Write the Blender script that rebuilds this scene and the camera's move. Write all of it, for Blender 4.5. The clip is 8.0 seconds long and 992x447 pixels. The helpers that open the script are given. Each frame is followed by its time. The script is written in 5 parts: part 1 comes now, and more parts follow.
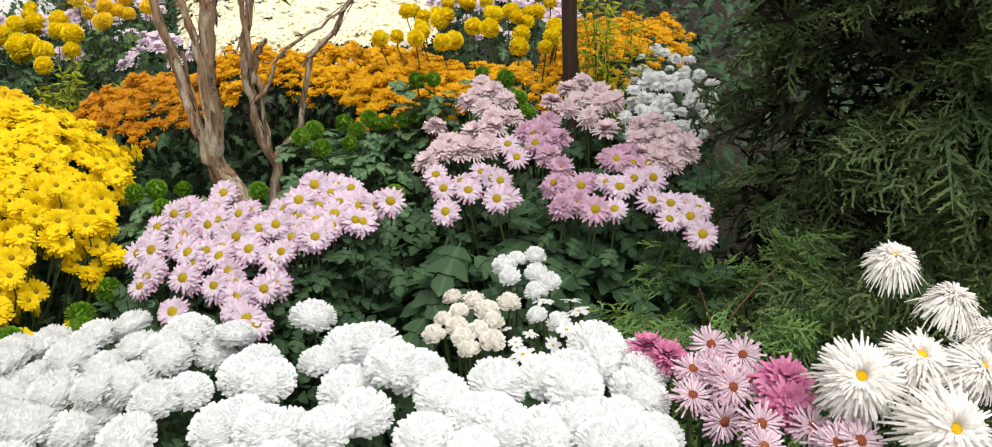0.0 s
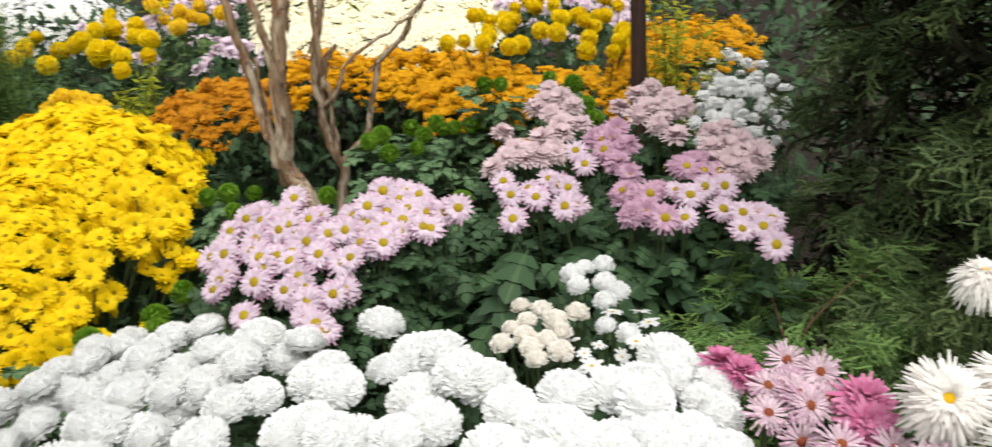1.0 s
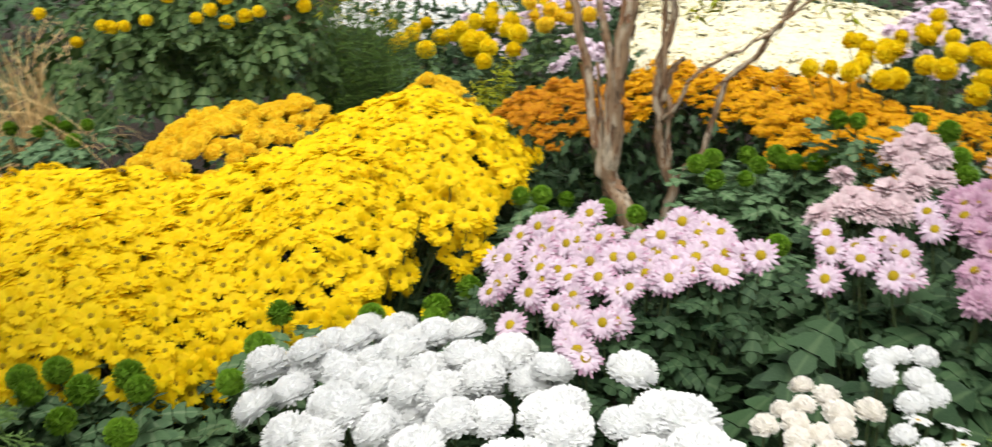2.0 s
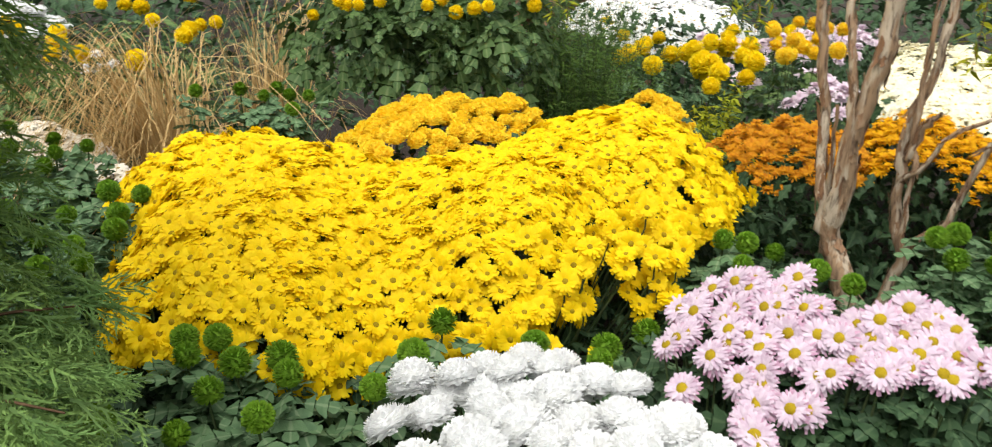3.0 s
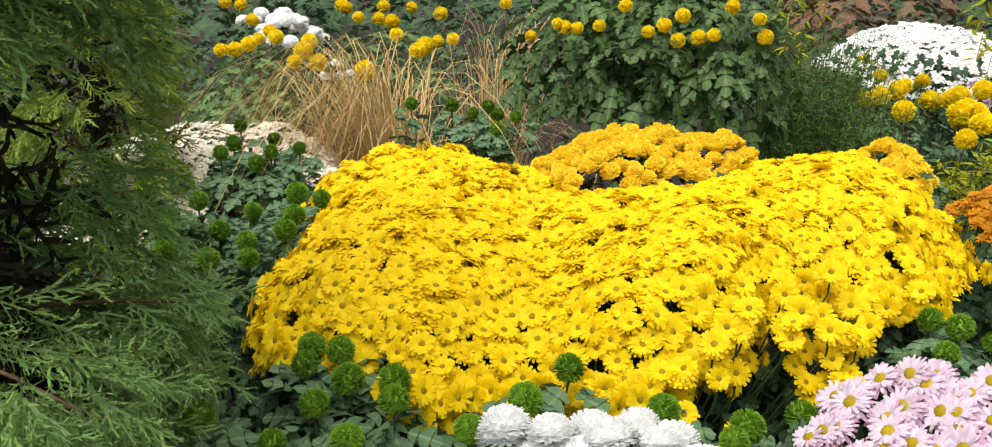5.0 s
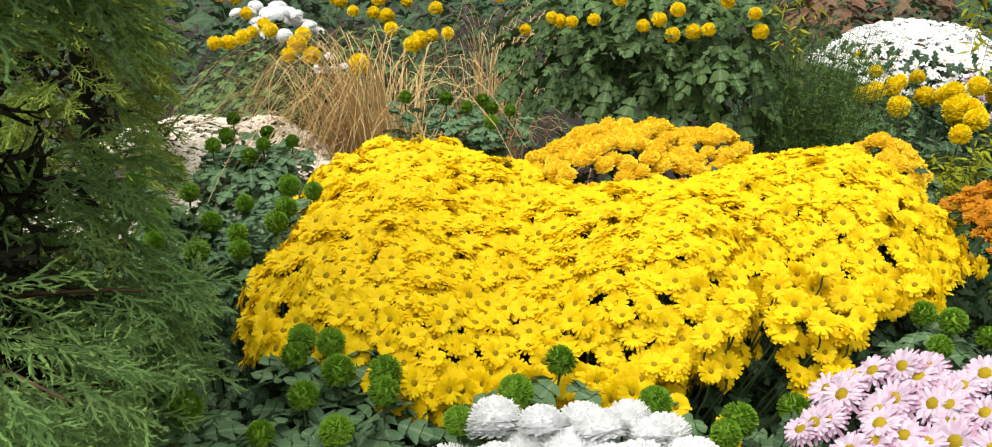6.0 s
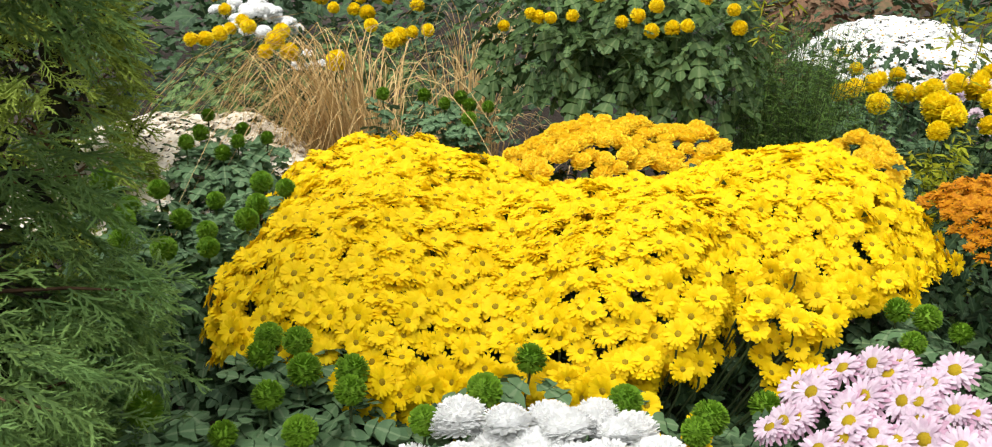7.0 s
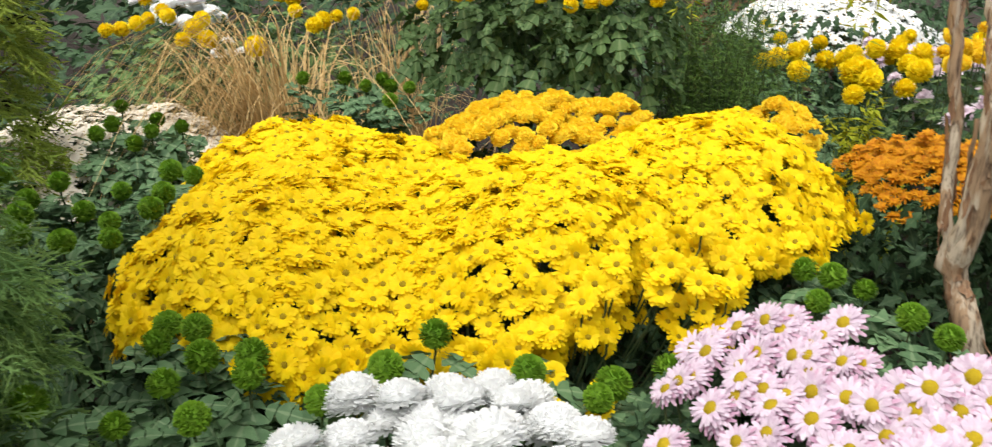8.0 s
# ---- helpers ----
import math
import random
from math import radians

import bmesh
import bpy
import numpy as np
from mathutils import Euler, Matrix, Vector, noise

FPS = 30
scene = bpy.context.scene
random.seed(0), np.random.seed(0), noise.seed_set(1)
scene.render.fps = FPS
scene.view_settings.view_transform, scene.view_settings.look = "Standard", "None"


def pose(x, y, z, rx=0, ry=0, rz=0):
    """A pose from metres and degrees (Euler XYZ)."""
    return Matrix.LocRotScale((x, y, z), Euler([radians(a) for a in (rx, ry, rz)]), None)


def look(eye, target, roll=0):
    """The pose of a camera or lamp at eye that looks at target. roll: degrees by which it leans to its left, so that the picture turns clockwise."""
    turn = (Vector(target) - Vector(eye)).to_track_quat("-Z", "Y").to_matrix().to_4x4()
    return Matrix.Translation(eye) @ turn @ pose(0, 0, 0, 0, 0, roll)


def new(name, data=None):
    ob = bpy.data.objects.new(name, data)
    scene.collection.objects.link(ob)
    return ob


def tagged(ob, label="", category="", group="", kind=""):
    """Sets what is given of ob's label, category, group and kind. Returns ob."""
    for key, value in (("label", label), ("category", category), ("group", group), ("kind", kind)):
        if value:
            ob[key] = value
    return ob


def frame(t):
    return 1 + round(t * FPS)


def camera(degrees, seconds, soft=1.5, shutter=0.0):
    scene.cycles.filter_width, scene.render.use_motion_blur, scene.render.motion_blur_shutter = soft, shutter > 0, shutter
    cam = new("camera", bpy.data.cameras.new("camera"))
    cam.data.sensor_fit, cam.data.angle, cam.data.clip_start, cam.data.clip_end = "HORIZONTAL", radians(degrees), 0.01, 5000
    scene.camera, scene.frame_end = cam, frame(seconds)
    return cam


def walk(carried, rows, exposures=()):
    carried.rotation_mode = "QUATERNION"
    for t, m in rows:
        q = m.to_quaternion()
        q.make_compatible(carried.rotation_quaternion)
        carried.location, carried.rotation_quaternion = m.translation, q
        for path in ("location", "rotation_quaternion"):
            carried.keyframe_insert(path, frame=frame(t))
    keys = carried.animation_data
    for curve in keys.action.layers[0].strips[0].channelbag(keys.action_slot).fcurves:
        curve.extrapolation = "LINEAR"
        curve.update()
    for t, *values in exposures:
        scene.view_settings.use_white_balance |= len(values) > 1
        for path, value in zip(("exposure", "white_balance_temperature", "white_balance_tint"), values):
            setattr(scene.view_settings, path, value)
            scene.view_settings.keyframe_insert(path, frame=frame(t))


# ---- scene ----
cam = camera(57.7, 8.0, soft=1.1, shutter=0.3)
PATH = [
    (0, (0.063, 0.126, 1.382), (-0.026, 1.948, 0.562), -3.0),
    (0.5, (0.065, 0.133, 1.377), (-0.029, 1.956, 0.561), -2.7),
    (1, (0.053, 0.138, 1.387), (-0.173, 1.953, 0.579), -4.2),
    (1.5, (0.06, 0.192, 1.38), (-0.596, 1.921, 0.619), -7.0),
    (2, (0.122, 0.281, 1.366), (-0.848, 1.864, 0.622), -3.5),
    (2.2, (0.124, 0.301, 1.362), (-0.976, 1.799, 0.623), -2.8),
    (3.3, (0.055, 0.446, 1.347), (-1.332, 1.692, 0.623), 2.8),
    (3.5, (0.06, 0.477, 1.35), (-1.382, 1.654, 0.62), 3.7),
    (4, (0.089, 0.573, 1.348), (-1.511, 1.551, 0.653), 4.7),
    (4.5, (0.089, 0.599, 1.345), (-1.557, 1.511, 0.669), 2.6),
    (5, (0.089, 0.608, 1.331), (-1.584, 1.469, 0.652), 1.6),
    (6.5, (0.086, 0.627, 1.318), (-1.575, 1.503, 0.628), 2.1),
    (7, (0.085, 0.648, 1.312), (-1.568, 1.54, 0.625), 2.1),
    (7.5, (0.089, 0.674, 1.305), (-1.553, 1.582, 0.611), 1.8),
    (8, (0.118, 0.724, 1.29), (-1.478, 1.696, 0.578), 0.7),
]
walk(cam, [(t, look(eye, target, roll)) for t, eye, target, roll in PATH], exposures=((0, 1.33), (1.5, 1.42), (4, 1.61), (8, 1.60)))

# ---- world, sun, exposure ----
world = bpy.data.worlds.new("overcast_sky")
scene.world = world
world.use_nodes = True
wt = world.node_tree
wt.nodes.clear()
sky = wt.nodes.new("ShaderNodeTexSky")
sky.sky_type, sky.sun_disc = "NISHITA", False
sky.sun_elevation, sky.sun_rotation = radians(70), radians(155)
sky.air_density, sky.dust_density = 1.0, 3.0
soft = wt.nodes.new("ShaderNodeHueSaturation")
soft.inputs["Saturation"].default_value = 0.10
back = wt.nodes.new("ShaderNodeBackground")
back.inputs["Strength"].default_value = 0.05
wout = wt.nodes.new("ShaderNodeOutputWorld")
wt.links.new(sky.outputs[0], soft.inputs["Color"])
wt.links.new(soft.outputs[0], back.inputs[0])
wt.links.new(back.outputs[0], wout.inputs[0])

sun_data = bpy.data.lights.new("sun", "SUN")
sun_data.energy, sun_data.angle, sun_data.color = 1.5, radians(70), (1.0, 0.98, 0.94)
sun = new("sun", sun_data)
sun.matrix_world = look((0.5, -0.6, 5.0), (-0.3, 1, 0.5))


# ---- materials ----
def mat_base(name):
    m = bpy.data.materials.new(name)
    m.use_nodes = True
    return m, m.node_tree, m.node_tree.nodes, m.node_tree.links, m.node_tree.nodes["Principled BSDF"]


def ramp_mix(t, fac, a, b):
    mix = t.nodes.new("ShaderNodeMix")
    mix.data_type = "RGBA"
    mix.inputs[6].default_value, mix.inputs[7].default_value = (*a, 1), (*b, 1)
    if fac is not None:
        t.links.new(fac, mix.inputs[0])
    return mix


def plant_material(name, a, b, c, rough=0.6, thin=0.25, scale=60.0, sheen=0.14, rib=None):
    """Thin plant tissue: two tones that vary from piece to piece, a third in fine streaks, some light passing through."""
    m, t, n, l, p = mat_base(name)
    info, geo = n.new("ShaderNodeObjectInfo"), n.new("ShaderNodeNewGeometry")
    add = n.new("ShaderNodeMath")
    add.operation = "ADD"
    l.new(info.outputs["Random"], add.inputs[0])
    l.new(geo.outputs["Random Per Island"], add.inputs[1])
    wrap = n.new("ShaderNodeMath")
    wrap.operation = "FRACT"
    l.new(add.outputs[0], wrap.inputs[0])
    tones = ramp_mix(t, wrap.outputs[0], a, b)
    coord, tex = n.new("ShaderNodeTexCoord"), n.new("ShaderNodeTexNoise")
    tex.inputs["Scale"].default_value, tex.inputs["Detail"].default_value = scale, 4
    l.new(coord.outputs["Object"], tex.inputs["Vector"])
    sharp = n.new("ShaderNodeMapRange")
    sharp.inputs[1].default_value, sharp.inputs[2].default_value = 0.45, 0.75
    sharp.inputs[4].default_value = 0.7
    l.new(tex.outputs["Fac"], sharp.inputs[0])
    mixed = n.new("ShaderNodeMix")
    mixed.data_type = "RGBA"
    l.new(sharp.outputs[0], mixed.inputs[0])
    l.new(tones.outputs[2], mixed.inputs[6])
    mixed.inputs[7].default_value = (*c, 1)
    if rib:
        vein = n.new("ShaderNodeAttribute")
        vein.attribute_name = "rib"
        line = n.new("ShaderNodeMapRange")
        line.inputs[1].default_value, line.inputs[2].default_value, line.inputs[4].default_value = 0.80, 0.93, 0.75
        l.new(vein.outputs["Fac"], line.inputs[0])
        ribbed = ramp_mix(t, line.outputs[0], a, rib)
        l.new(mixed.outputs[2], ribbed.inputs[6])
        mixed = ribbed
    l.new(mixed.outputs[2], p.inputs["Base Color"])
    p.inputs["Roughness"].default_value = rough
    p.inputs["Specular IOR Level"].default_value = sheen
    bump = n.new("ShaderNodeBump")
    bump.inputs["Strength"].default_value, bump.inputs["Distance"].default_value = 0.25, 0.002
    l.new(tex.outputs["Fac"], bump.inputs["Height"])
    l.new(bump.outputs[0], p.inputs["Normal"])
    if thin > 0:
        glow = n.new("ShaderNodeBsdfTranslucent")
        l.new(mixed.outputs[2], glow.inputs["Color"])
        ms = n.new("ShaderNodeMixShader")
        ms.inputs[0].default_value = thin
        l.new(p.outputs[0], ms.inputs[1])
        l.new(glow.outputs[0], ms.inputs[2])
        l.new(ms.outputs[0], n["Material Output"].inputs["Surface"])
    return m


M_WHITE = plant_material("white_petal", (0.94, 0.94, 0.93), (0.91, 0.92, 0.92), (0.92, 0.92, 0.89), thin=0.48)
M_CREAM = plant_material("cream_petal", (0.92, 0.90, 0.84), (0.90, 0.86, 0.81), (0.88, 0.84, 0.74), thin=0.42)
M_PEACH = plant_material("peach_cream_petal", (0.86, 0.81, 0.69), (0.84, 0.76, 0.65), (0.80, 0.73, 0.58))
M_SHAGGY = plant_material("ivory_white_petal", (0.93, 0.91, 0.87), (0.90, 0.87, 0.83), (0.85, 0.80, 0.73), thin=0.4, scale=150)
M_IVORY = plant_material("pale_cream_petal", (0.88, 0.84, 0.66), (0.86, 0.82, 0.58), (0.80, 0.74, 0.50))
M_PINK = plant_material("pale_pink_petal", (0.69, 0.56, 0.65), (0.57, 0.42, 0.52), (0.80, 0.71, 0.76), scale=150)
M_MAUVE = plant_material("mauve_petal", (0.54, 0.31, 0.43), (0.62, 0.43, 0.52), (0.43, 0.22, 0.32), scale=150)
M_DUSTY = plant_material("faded_pink_petal", (0.75, 0.62, 0.63), (0.66, 0.50, 0.53), (0.54, 0.39, 0.40), scale=150)
M_MAGENTA = plant_material("magenta_petal", (0.60, 0.17, 0.33), (0.68, 0.30, 0.45), (0.50, 0.11, 0.25))
M_QUILL = plant_material("rose_quill_petal", (0.70, 0.53, 0.60), (0.76, 0.63, 0.68), (0.54, 0.30, 0.39), scale=200)
M_LILAC = plant_material("lilac_petal", (0.78, 0.67, 0.74), (0.72, 0.56, 0.66), (0.86, 0.80, 0.83), scale=150)
M_YELLOW = plant_material("yellow_petal", (0.88, 0.655, 0.004), (0.84, 0.58, 0.002), (0.90, 0.71, 0.010), thin=0.3)
M_GOLD = plant_material("golden_petal", (0.86, 0.69, 0.008), (0.84, 0.62, 0.006), (0.88, 0.75, 0.02))
M_AMBER = plant_material("amber_petal", (0.89, 0.70, 0.04), (0.87, 0.57, 0.016), (0.91, 0.77, 0.07), thin=0.38)
M_ORANGE = plant_material("orange_petal", (0.74, 0.39, 0.003), (0.61, 0.27, 0.002), (0.80, 0.49, 0.008))
M_RUST = plant_material("rust_orange_petal", (0.62, 0.27, 0.008), (0.48, 0.165, 0.005), (0.70, 0.38, 0.015))
M_DISC = plant_material("flower_disc", (0.38, 0.27, 0.010), (0.29, 0.20, 0.008), (0.19, 0.125, 0.006), 0.8, 0.0, 900)
M_DISC_OLIVE = plant_material("olive_disc", (0.33, 0.23, 0.007), (0.24, 0.165, 0.005), (0.15, 0.095, 0.004), 0.8, 0.0, 900)
M_DISC_YELLOW = plant_material("yellow_disc", (0.66, 0.42, 0.008), (0.56, 0.34, 0.006), (0.36, 0.20, 0.006), 0.8, 0.0, 900)
M_DISC_RED = plant_material("rust_disc", (0.19, 0.048, 0.022), (0.26, 0.085, 0.028), (0.12, 0.03, 0.015), 0.8, 0.0, 900)
M_BUTTON = plant_material("green_button_petal", (0.14, 0.27, 0.016), (0.10, 0.22, 0.012), (0.20, 0.34, 0.03), 0.7, 0.1, sheen=0.15)
M_LEAF = plant_material("chrysanthemum_leaf", (0.048, 0.096, 0.039), (0.021, 0.049, 0.022), (0.066, 0.117, 0.052), 0.55, 0.14, sheen=0.18, rib=(0.08, 0.13, 0.06))
M_LEAF_BLUE = plant_material("blue_green_leaf", (0.115, 0.205, 0.090), (0.060, 0.12, 0.055), (0.15, 0.235, 0.115), 0.58, 0.18, sheen=0.16, rib=(0.20, 0.28, 0.15))
M_LEAF_BRIGHT = plant_material("broad_green_leaf", (0.075, 0.14, 0.038), (0.040, 0.085, 0.026), (0.115, 0.175, 0.062), 0.55, 0.2, sheen=0.2, rib=(0.15, 0.21, 0.08))
M_LEAF_LIGHT = plant_material("light_green_leaf", (0.13, 0.22, 0.06), (0.075, 0.14, 0.045), (0.18, 0.26, 0.09), 0.58, 0.22, sheen=0.16, rib=(0.24, 0.30, 0.13))
M_WITHERED = plant_material("withered_leaf", (0.20, 0.095, 0.06), (0.11, 0.10, 0.05), (0.27, 0.14, 0.09), 0.7, 0.15, sheen=0.1)
M_STEM = plant_material("green_stem", (0.07, 0.11, 0.04), (0.05, 0.08, 0.03), (0.10, 0.10, 0.05), 0.7, 0.0)
M_LIME = plant_material("yellow_green_leaflet", (0.36, 0.38, 0.02), (0.25, 0.32, 0.02), (0.46, 0.38, 0.02), 0.6, 0.3)
M_PLUME = plant_material("fine_green_plume", (0.115, 0.21, 0.04), (0.075, 0.15, 0.028), (0.16, 0.25, 0.055), 0.7, 0.2)
M_DRY = plant_material("dry_grass_blade", (0.62, 0.44, 0.20), (0.46, 0.29, 0.11), (0.70, 0.54, 0.28), 0.75, 0.2)
# Dead inner twigs, near black: the shade inside the conifers is in their colour.
M_DEAD_SHADE = plant_material("dead_inner_twig_shade", (0.030, 0.030, 0.018), (0.020, 0.024, 0.013), (0.045, 0.036, 0.024), 0.9, 0.0, sheen=0.05)
M_TWIG = plant_material("brown_twig", (0.14, 0.08, 0.045), (0.09, 0.055, 0.03), (0.20, 0.12, 0.07), 0.85, 0.0)


def bark_material(name, a, b, c):
    m, t, n, l, p = mat_base(name)
    coord, mp = n.new("ShaderNodeTexCoord"), n.new("ShaderNodeMapping")
    mp.inputs["Scale"].default_value = (1, 1, 0.14)
    l.new(coord.outputs["Object"], mp.inputs["Vector"])
    fine, patch = n.new("ShaderNodeTexNoise"), n.new("ShaderNodeTexNoise")
    fine.inputs["Scale"].default_value, fine.inputs["Detail"].default_value = 150, 6
    patch.inputs["Scale"].default_value, patch.inputs["Detail"].default_value = 45, 6
    l.new(mp.outputs[0], fine.inputs["Vector"])
    l.new(mp.outputs[0], patch.inputs["Vector"])
    edge = n.new("ShaderNodeMapRange")
    edge.inputs[1].default_value, edge.inputs[2].default_value = 0.47, 0.54
    l.new(patch.outputs["Fac"], edge.inputs[0])
    first = ramp_mix(t, edge.outputs[0], a, b)
    mixed = n.new("ShaderNodeMix")
    mixed.data_type = "RGBA"
    thin = n.new("ShaderNodeMapRange")
    thin.inputs[1].default_value, thin.inputs[2].default_value = 0.5, 0.7
    l.new(fine.outputs["Fac"], thin.inputs[0])
    l.new(thin.outputs[0], mixed.inputs[0])
    l.new(first.outputs[2], mixed.inputs[6])
    mixed.inputs[7].default_value = (*c, 1)
    l.new(mixed.outputs[2], p.inputs["Base Color"])
    p.inputs["Roughness"].default_value = 0.85
    bump = n.new("ShaderNodeBump")
    bump.inputs["Strength"].default_value, bump.inputs["Distance"].default_value = 0.8, 0.006
    l.new(patch.outputs["Fac"], bump.inputs["Height"])
    l.new(bump.outputs[0], p.inputs["Normal"])
    return m


M_BARK = bark_material("peeling_bark", (0.50, 0.41, 0.30), (0.33, 0.215, 0.125), (0.085, 0.05, 0.03))
M_PEEL = bark_material("loose_brown_bark", (0.24, 0.125, 0.062), (0.34, 0.22, 0.13), (0.07, 0.036, 0.022))
M_POST = bark_material("dark_wood_post", (0.075, 0.035, 0.022), (0.05, 0.025, 0.016), (0.03, 0.016, 0.012))


def soil_material():
    m, t, n, l, p = mat_base("bed_soil")
    coord, a, b = n.new("ShaderNodeTexCoord"), n.new("ShaderNodeTexNoise"), n.new("ShaderNodeTexNoise")
    a.inputs["Scale"].default_value, a.inputs["Detail"].default_value = 3, 6
    b.inputs["Scale"].default_value, b.inputs["Detail"].default_value = 70, 8
    l.new(coord.outputs["Object"], a.inputs["Vector"])
    l.new(coord.outputs["Object"], b.inputs["Vector"])
    first = ramp_mix(t, a.outputs["Fac"], (0.03, 0.02, 0.013), (0.055, 0.036, 0.022))
    mixed = n.new("ShaderNodeMix")
    mixed.data_type = "RGBA"
    l.new(b.outputs["Fac"], mixed.inputs[0])
    l.new(first.outputs[2], mixed.inputs[6])
    mixed.inputs[7].default_value = (0.02, 0.013, 0.009, 1)
    l.new(mixed.outputs[2], p.inputs["Base Color"])
    p.inputs["Roughness"].default_value = 0.95
    bump = n.new("ShaderNodeBump")
    bump.inputs["Strength"].default_value, bump.inputs["Distance"].default_value = 1.0, 0.02
    l.new(b.outputs["Fac"], bump.inputs["Height"])
    l.new(bump.outputs[0], p.inputs["Normal"])
    return m


M_SOIL = soil_material()

# ---- mesh helpers ----
rng = np.random.default_rng(7)
UP = np.array((0.0, 0.0, 1.0))


def unit(v):
    v = np.asarray(v, float)
    return v / max(np.linalg.norm(v), 1e-9)


def tri_mesh(name, v, f, mats, mi=None, smooth=True, rib=None):
    me = bpy.data.meshes.new(name)
    v, f = np.asarray(v, np.float32), np.asarray(f, np.int32)
    me.vertices.add(len(v))
    me.vertices.foreach_set("co", v.ravel())
    me.loops.add(f.size)
    me.loops.foreach_set("vertex_index", f.ravel())
    me.polygons.add(len(f))
    me.polygons.foreach_set("loop_start", np.arange(0, f.size, 3, dtype=np.int32))
    for m in mats:
        me.materials.append(m)
    if mi is not None:
        me.polygons.foreach_set("material_index", np.asarray(mi, np.int32))
    me.polygons.foreach_set("use_smooth", np.full(len(f), smooth, dtype=bool))
    me.update(calc_edges=True)
    if rib is not None:
        me.attributes.new("rib", "FLOAT", "POINT").data.foreach_set("value", np.asarray(rib, np.float32))
    return me


def join(pieces):
    """Pieces (v, f, material index) as one."""
    vs, fs, ms, k = [], [], [], 0
    for v, f, m in pieces:
        vs.append(v), fs.append(f + k), ms.append(np.broadcast_to(m, len(f)))
        k += len(v)
    return np.concatenate(vs), np.concatenate(fs), np.concatenate(ms)


def spread(shapes, mats4):
    """Copies of the shapes, taken in turn, under the given 4 x 4 matrices, as one."""
    out = []
    for i, m in enumerate(mats4):
        v, f, k = shapes[i % len(shapes)]
        out.append((v @ m[:3, :3].T + m[:3, 3], f, k))
    return join(out)


def frame_of(place, normal, spin, size=1.0, tip=None):
    """Matrix with z along normal; x towards tip, or turned by spin."""
    z = unit(normal)
    if tip is None:
        a = np.array((math.cos(spin), math.sin(spin), 0.0))
    else:
        a = np.asarray(tip, float)
    y = np.cross(z, a)
    if np.linalg.norm(y) < 1e-4:
        y = np.cross(z, (0.3, 0.9, 0.2))
    y = unit(y)
    x = np.cross(y, z)
    m = np.eye(4)
    m[:3, 0], m[:3, 1], m[:3, 2], m[:3, 3] = x * size, y * size, z * size, place
    return m


def thing(name, x, y, label, category, group="", kind="", z=0.0):
    ob = new(name)
    ob.location = (x, y, z)
    ob.empty_display_size = 0.05
    return tagged(ob, label, category, group, kind)


def part(name, mesh, parent, m=None, label="", kind=""):
    """A mesh under a thing, at the world matrix m."""
    ob = new(name, mesh)
    ob.parent = parent
    base = Matrix.Translation(parent.location)
    if parent.parent is not None:
        base = Matrix.Translation(parent.parent.location)
    ob.matrix_basis = base.inverted() @ (Matrix(m.tolist()) if m is not None else Matrix())
    return tagged(ob, label, "", "", kind)


def ribbon(n, length, width, rise, curl, prof, segs):
    """n ribbons side by side are made by the callers: one ribbon along x, v and f."""
    x = z = 0.0
    v = []
    for s in range(segs + 1):
        w = width * prof[s] / 2
        v += [(x, -w, z), (x, w, z)]
        e = rise + curl * s / max(segs - 1, 1)
        x += math.cos(e) * length / segs
        z += math.sin(e) * length / segs
    f = []
    for s in range(segs):
        a = 2 * s
        f += [(a, a + 2, a + 1), (a + 1, a + 2, a + 3)]
    return np.array(v), np.array(f)


def ring_of_petals(n, r0, z0, length, width, rise, curl, prof, segs, r, jitter, loose=1.0):
    out = []
    turn = r.random() * 6.28
    for i in range(n):
        a = turn + (i + r.uniform(-0.25, 0.25)) * 2 * math.pi / n
        v, f = ribbon(1, length * r.uniform(1 - jitter, 1 + jitter), width * r.uniform(0.85, 1.15), rise + r.uniform(-0.13, 0.13) * loose, curl + r.uniform(-0.2, 0.2) * loose, prof, segs)
        tw = r.uniform(-0.3, 0.3) * loose
        v = np.column_stack((v[:, 0] + r0, v[:, 1] * math.cos(tw), v[:, 2] + z0 + v[:, 1] * math.sin(tw)))
        c, s = math.cos(a), math.sin(a)
        out.append((np.column_stack((v[:, 0] * c - v[:, 1] * s, v[:, 0] * s + v[:, 1] * c, v[:, 2])), f, 0))
    return out


def dome(radius, height, z0, sides, rings, mat, r=None, rough=0.0):
    v, f = [(0, 0, z0 + height)], []
    for k in range(1, rings + 1):
        p = k / rings * math.pi / 2
        for i in range(sides):
            a = (i + 0.5 * (k % 2)) * 2 * math.pi / sides
            q = 1 + (r.uniform(-rough, rough) if r is not None else 0)
            v.append((radius * math.sin(p) * math.cos(a) * q, radius * math.sin(p) * math.sin(a) * q, z0 + height * math.cos(p) * q))
    for i in range(sides):
        f.append((0, 1 + i, 1 + (i + 1) % sides))
    for k in range(rings - 1):
        for i in range(sides):
            a, b = 1 + k * sides + i, 1 + k * sides + (i + 1) % sides
            f += [(a, a + sides, b), (b, a + sides, b + sides)]
    return np.array(v, float), np.array(f), mat


BLUNT, POINT, SPOON = (0.45, 0.95, 1.0, 0.55), (0.6, 1.0, 0.85, 0.15), (0.45, 0.55, 0.8, 0.75)


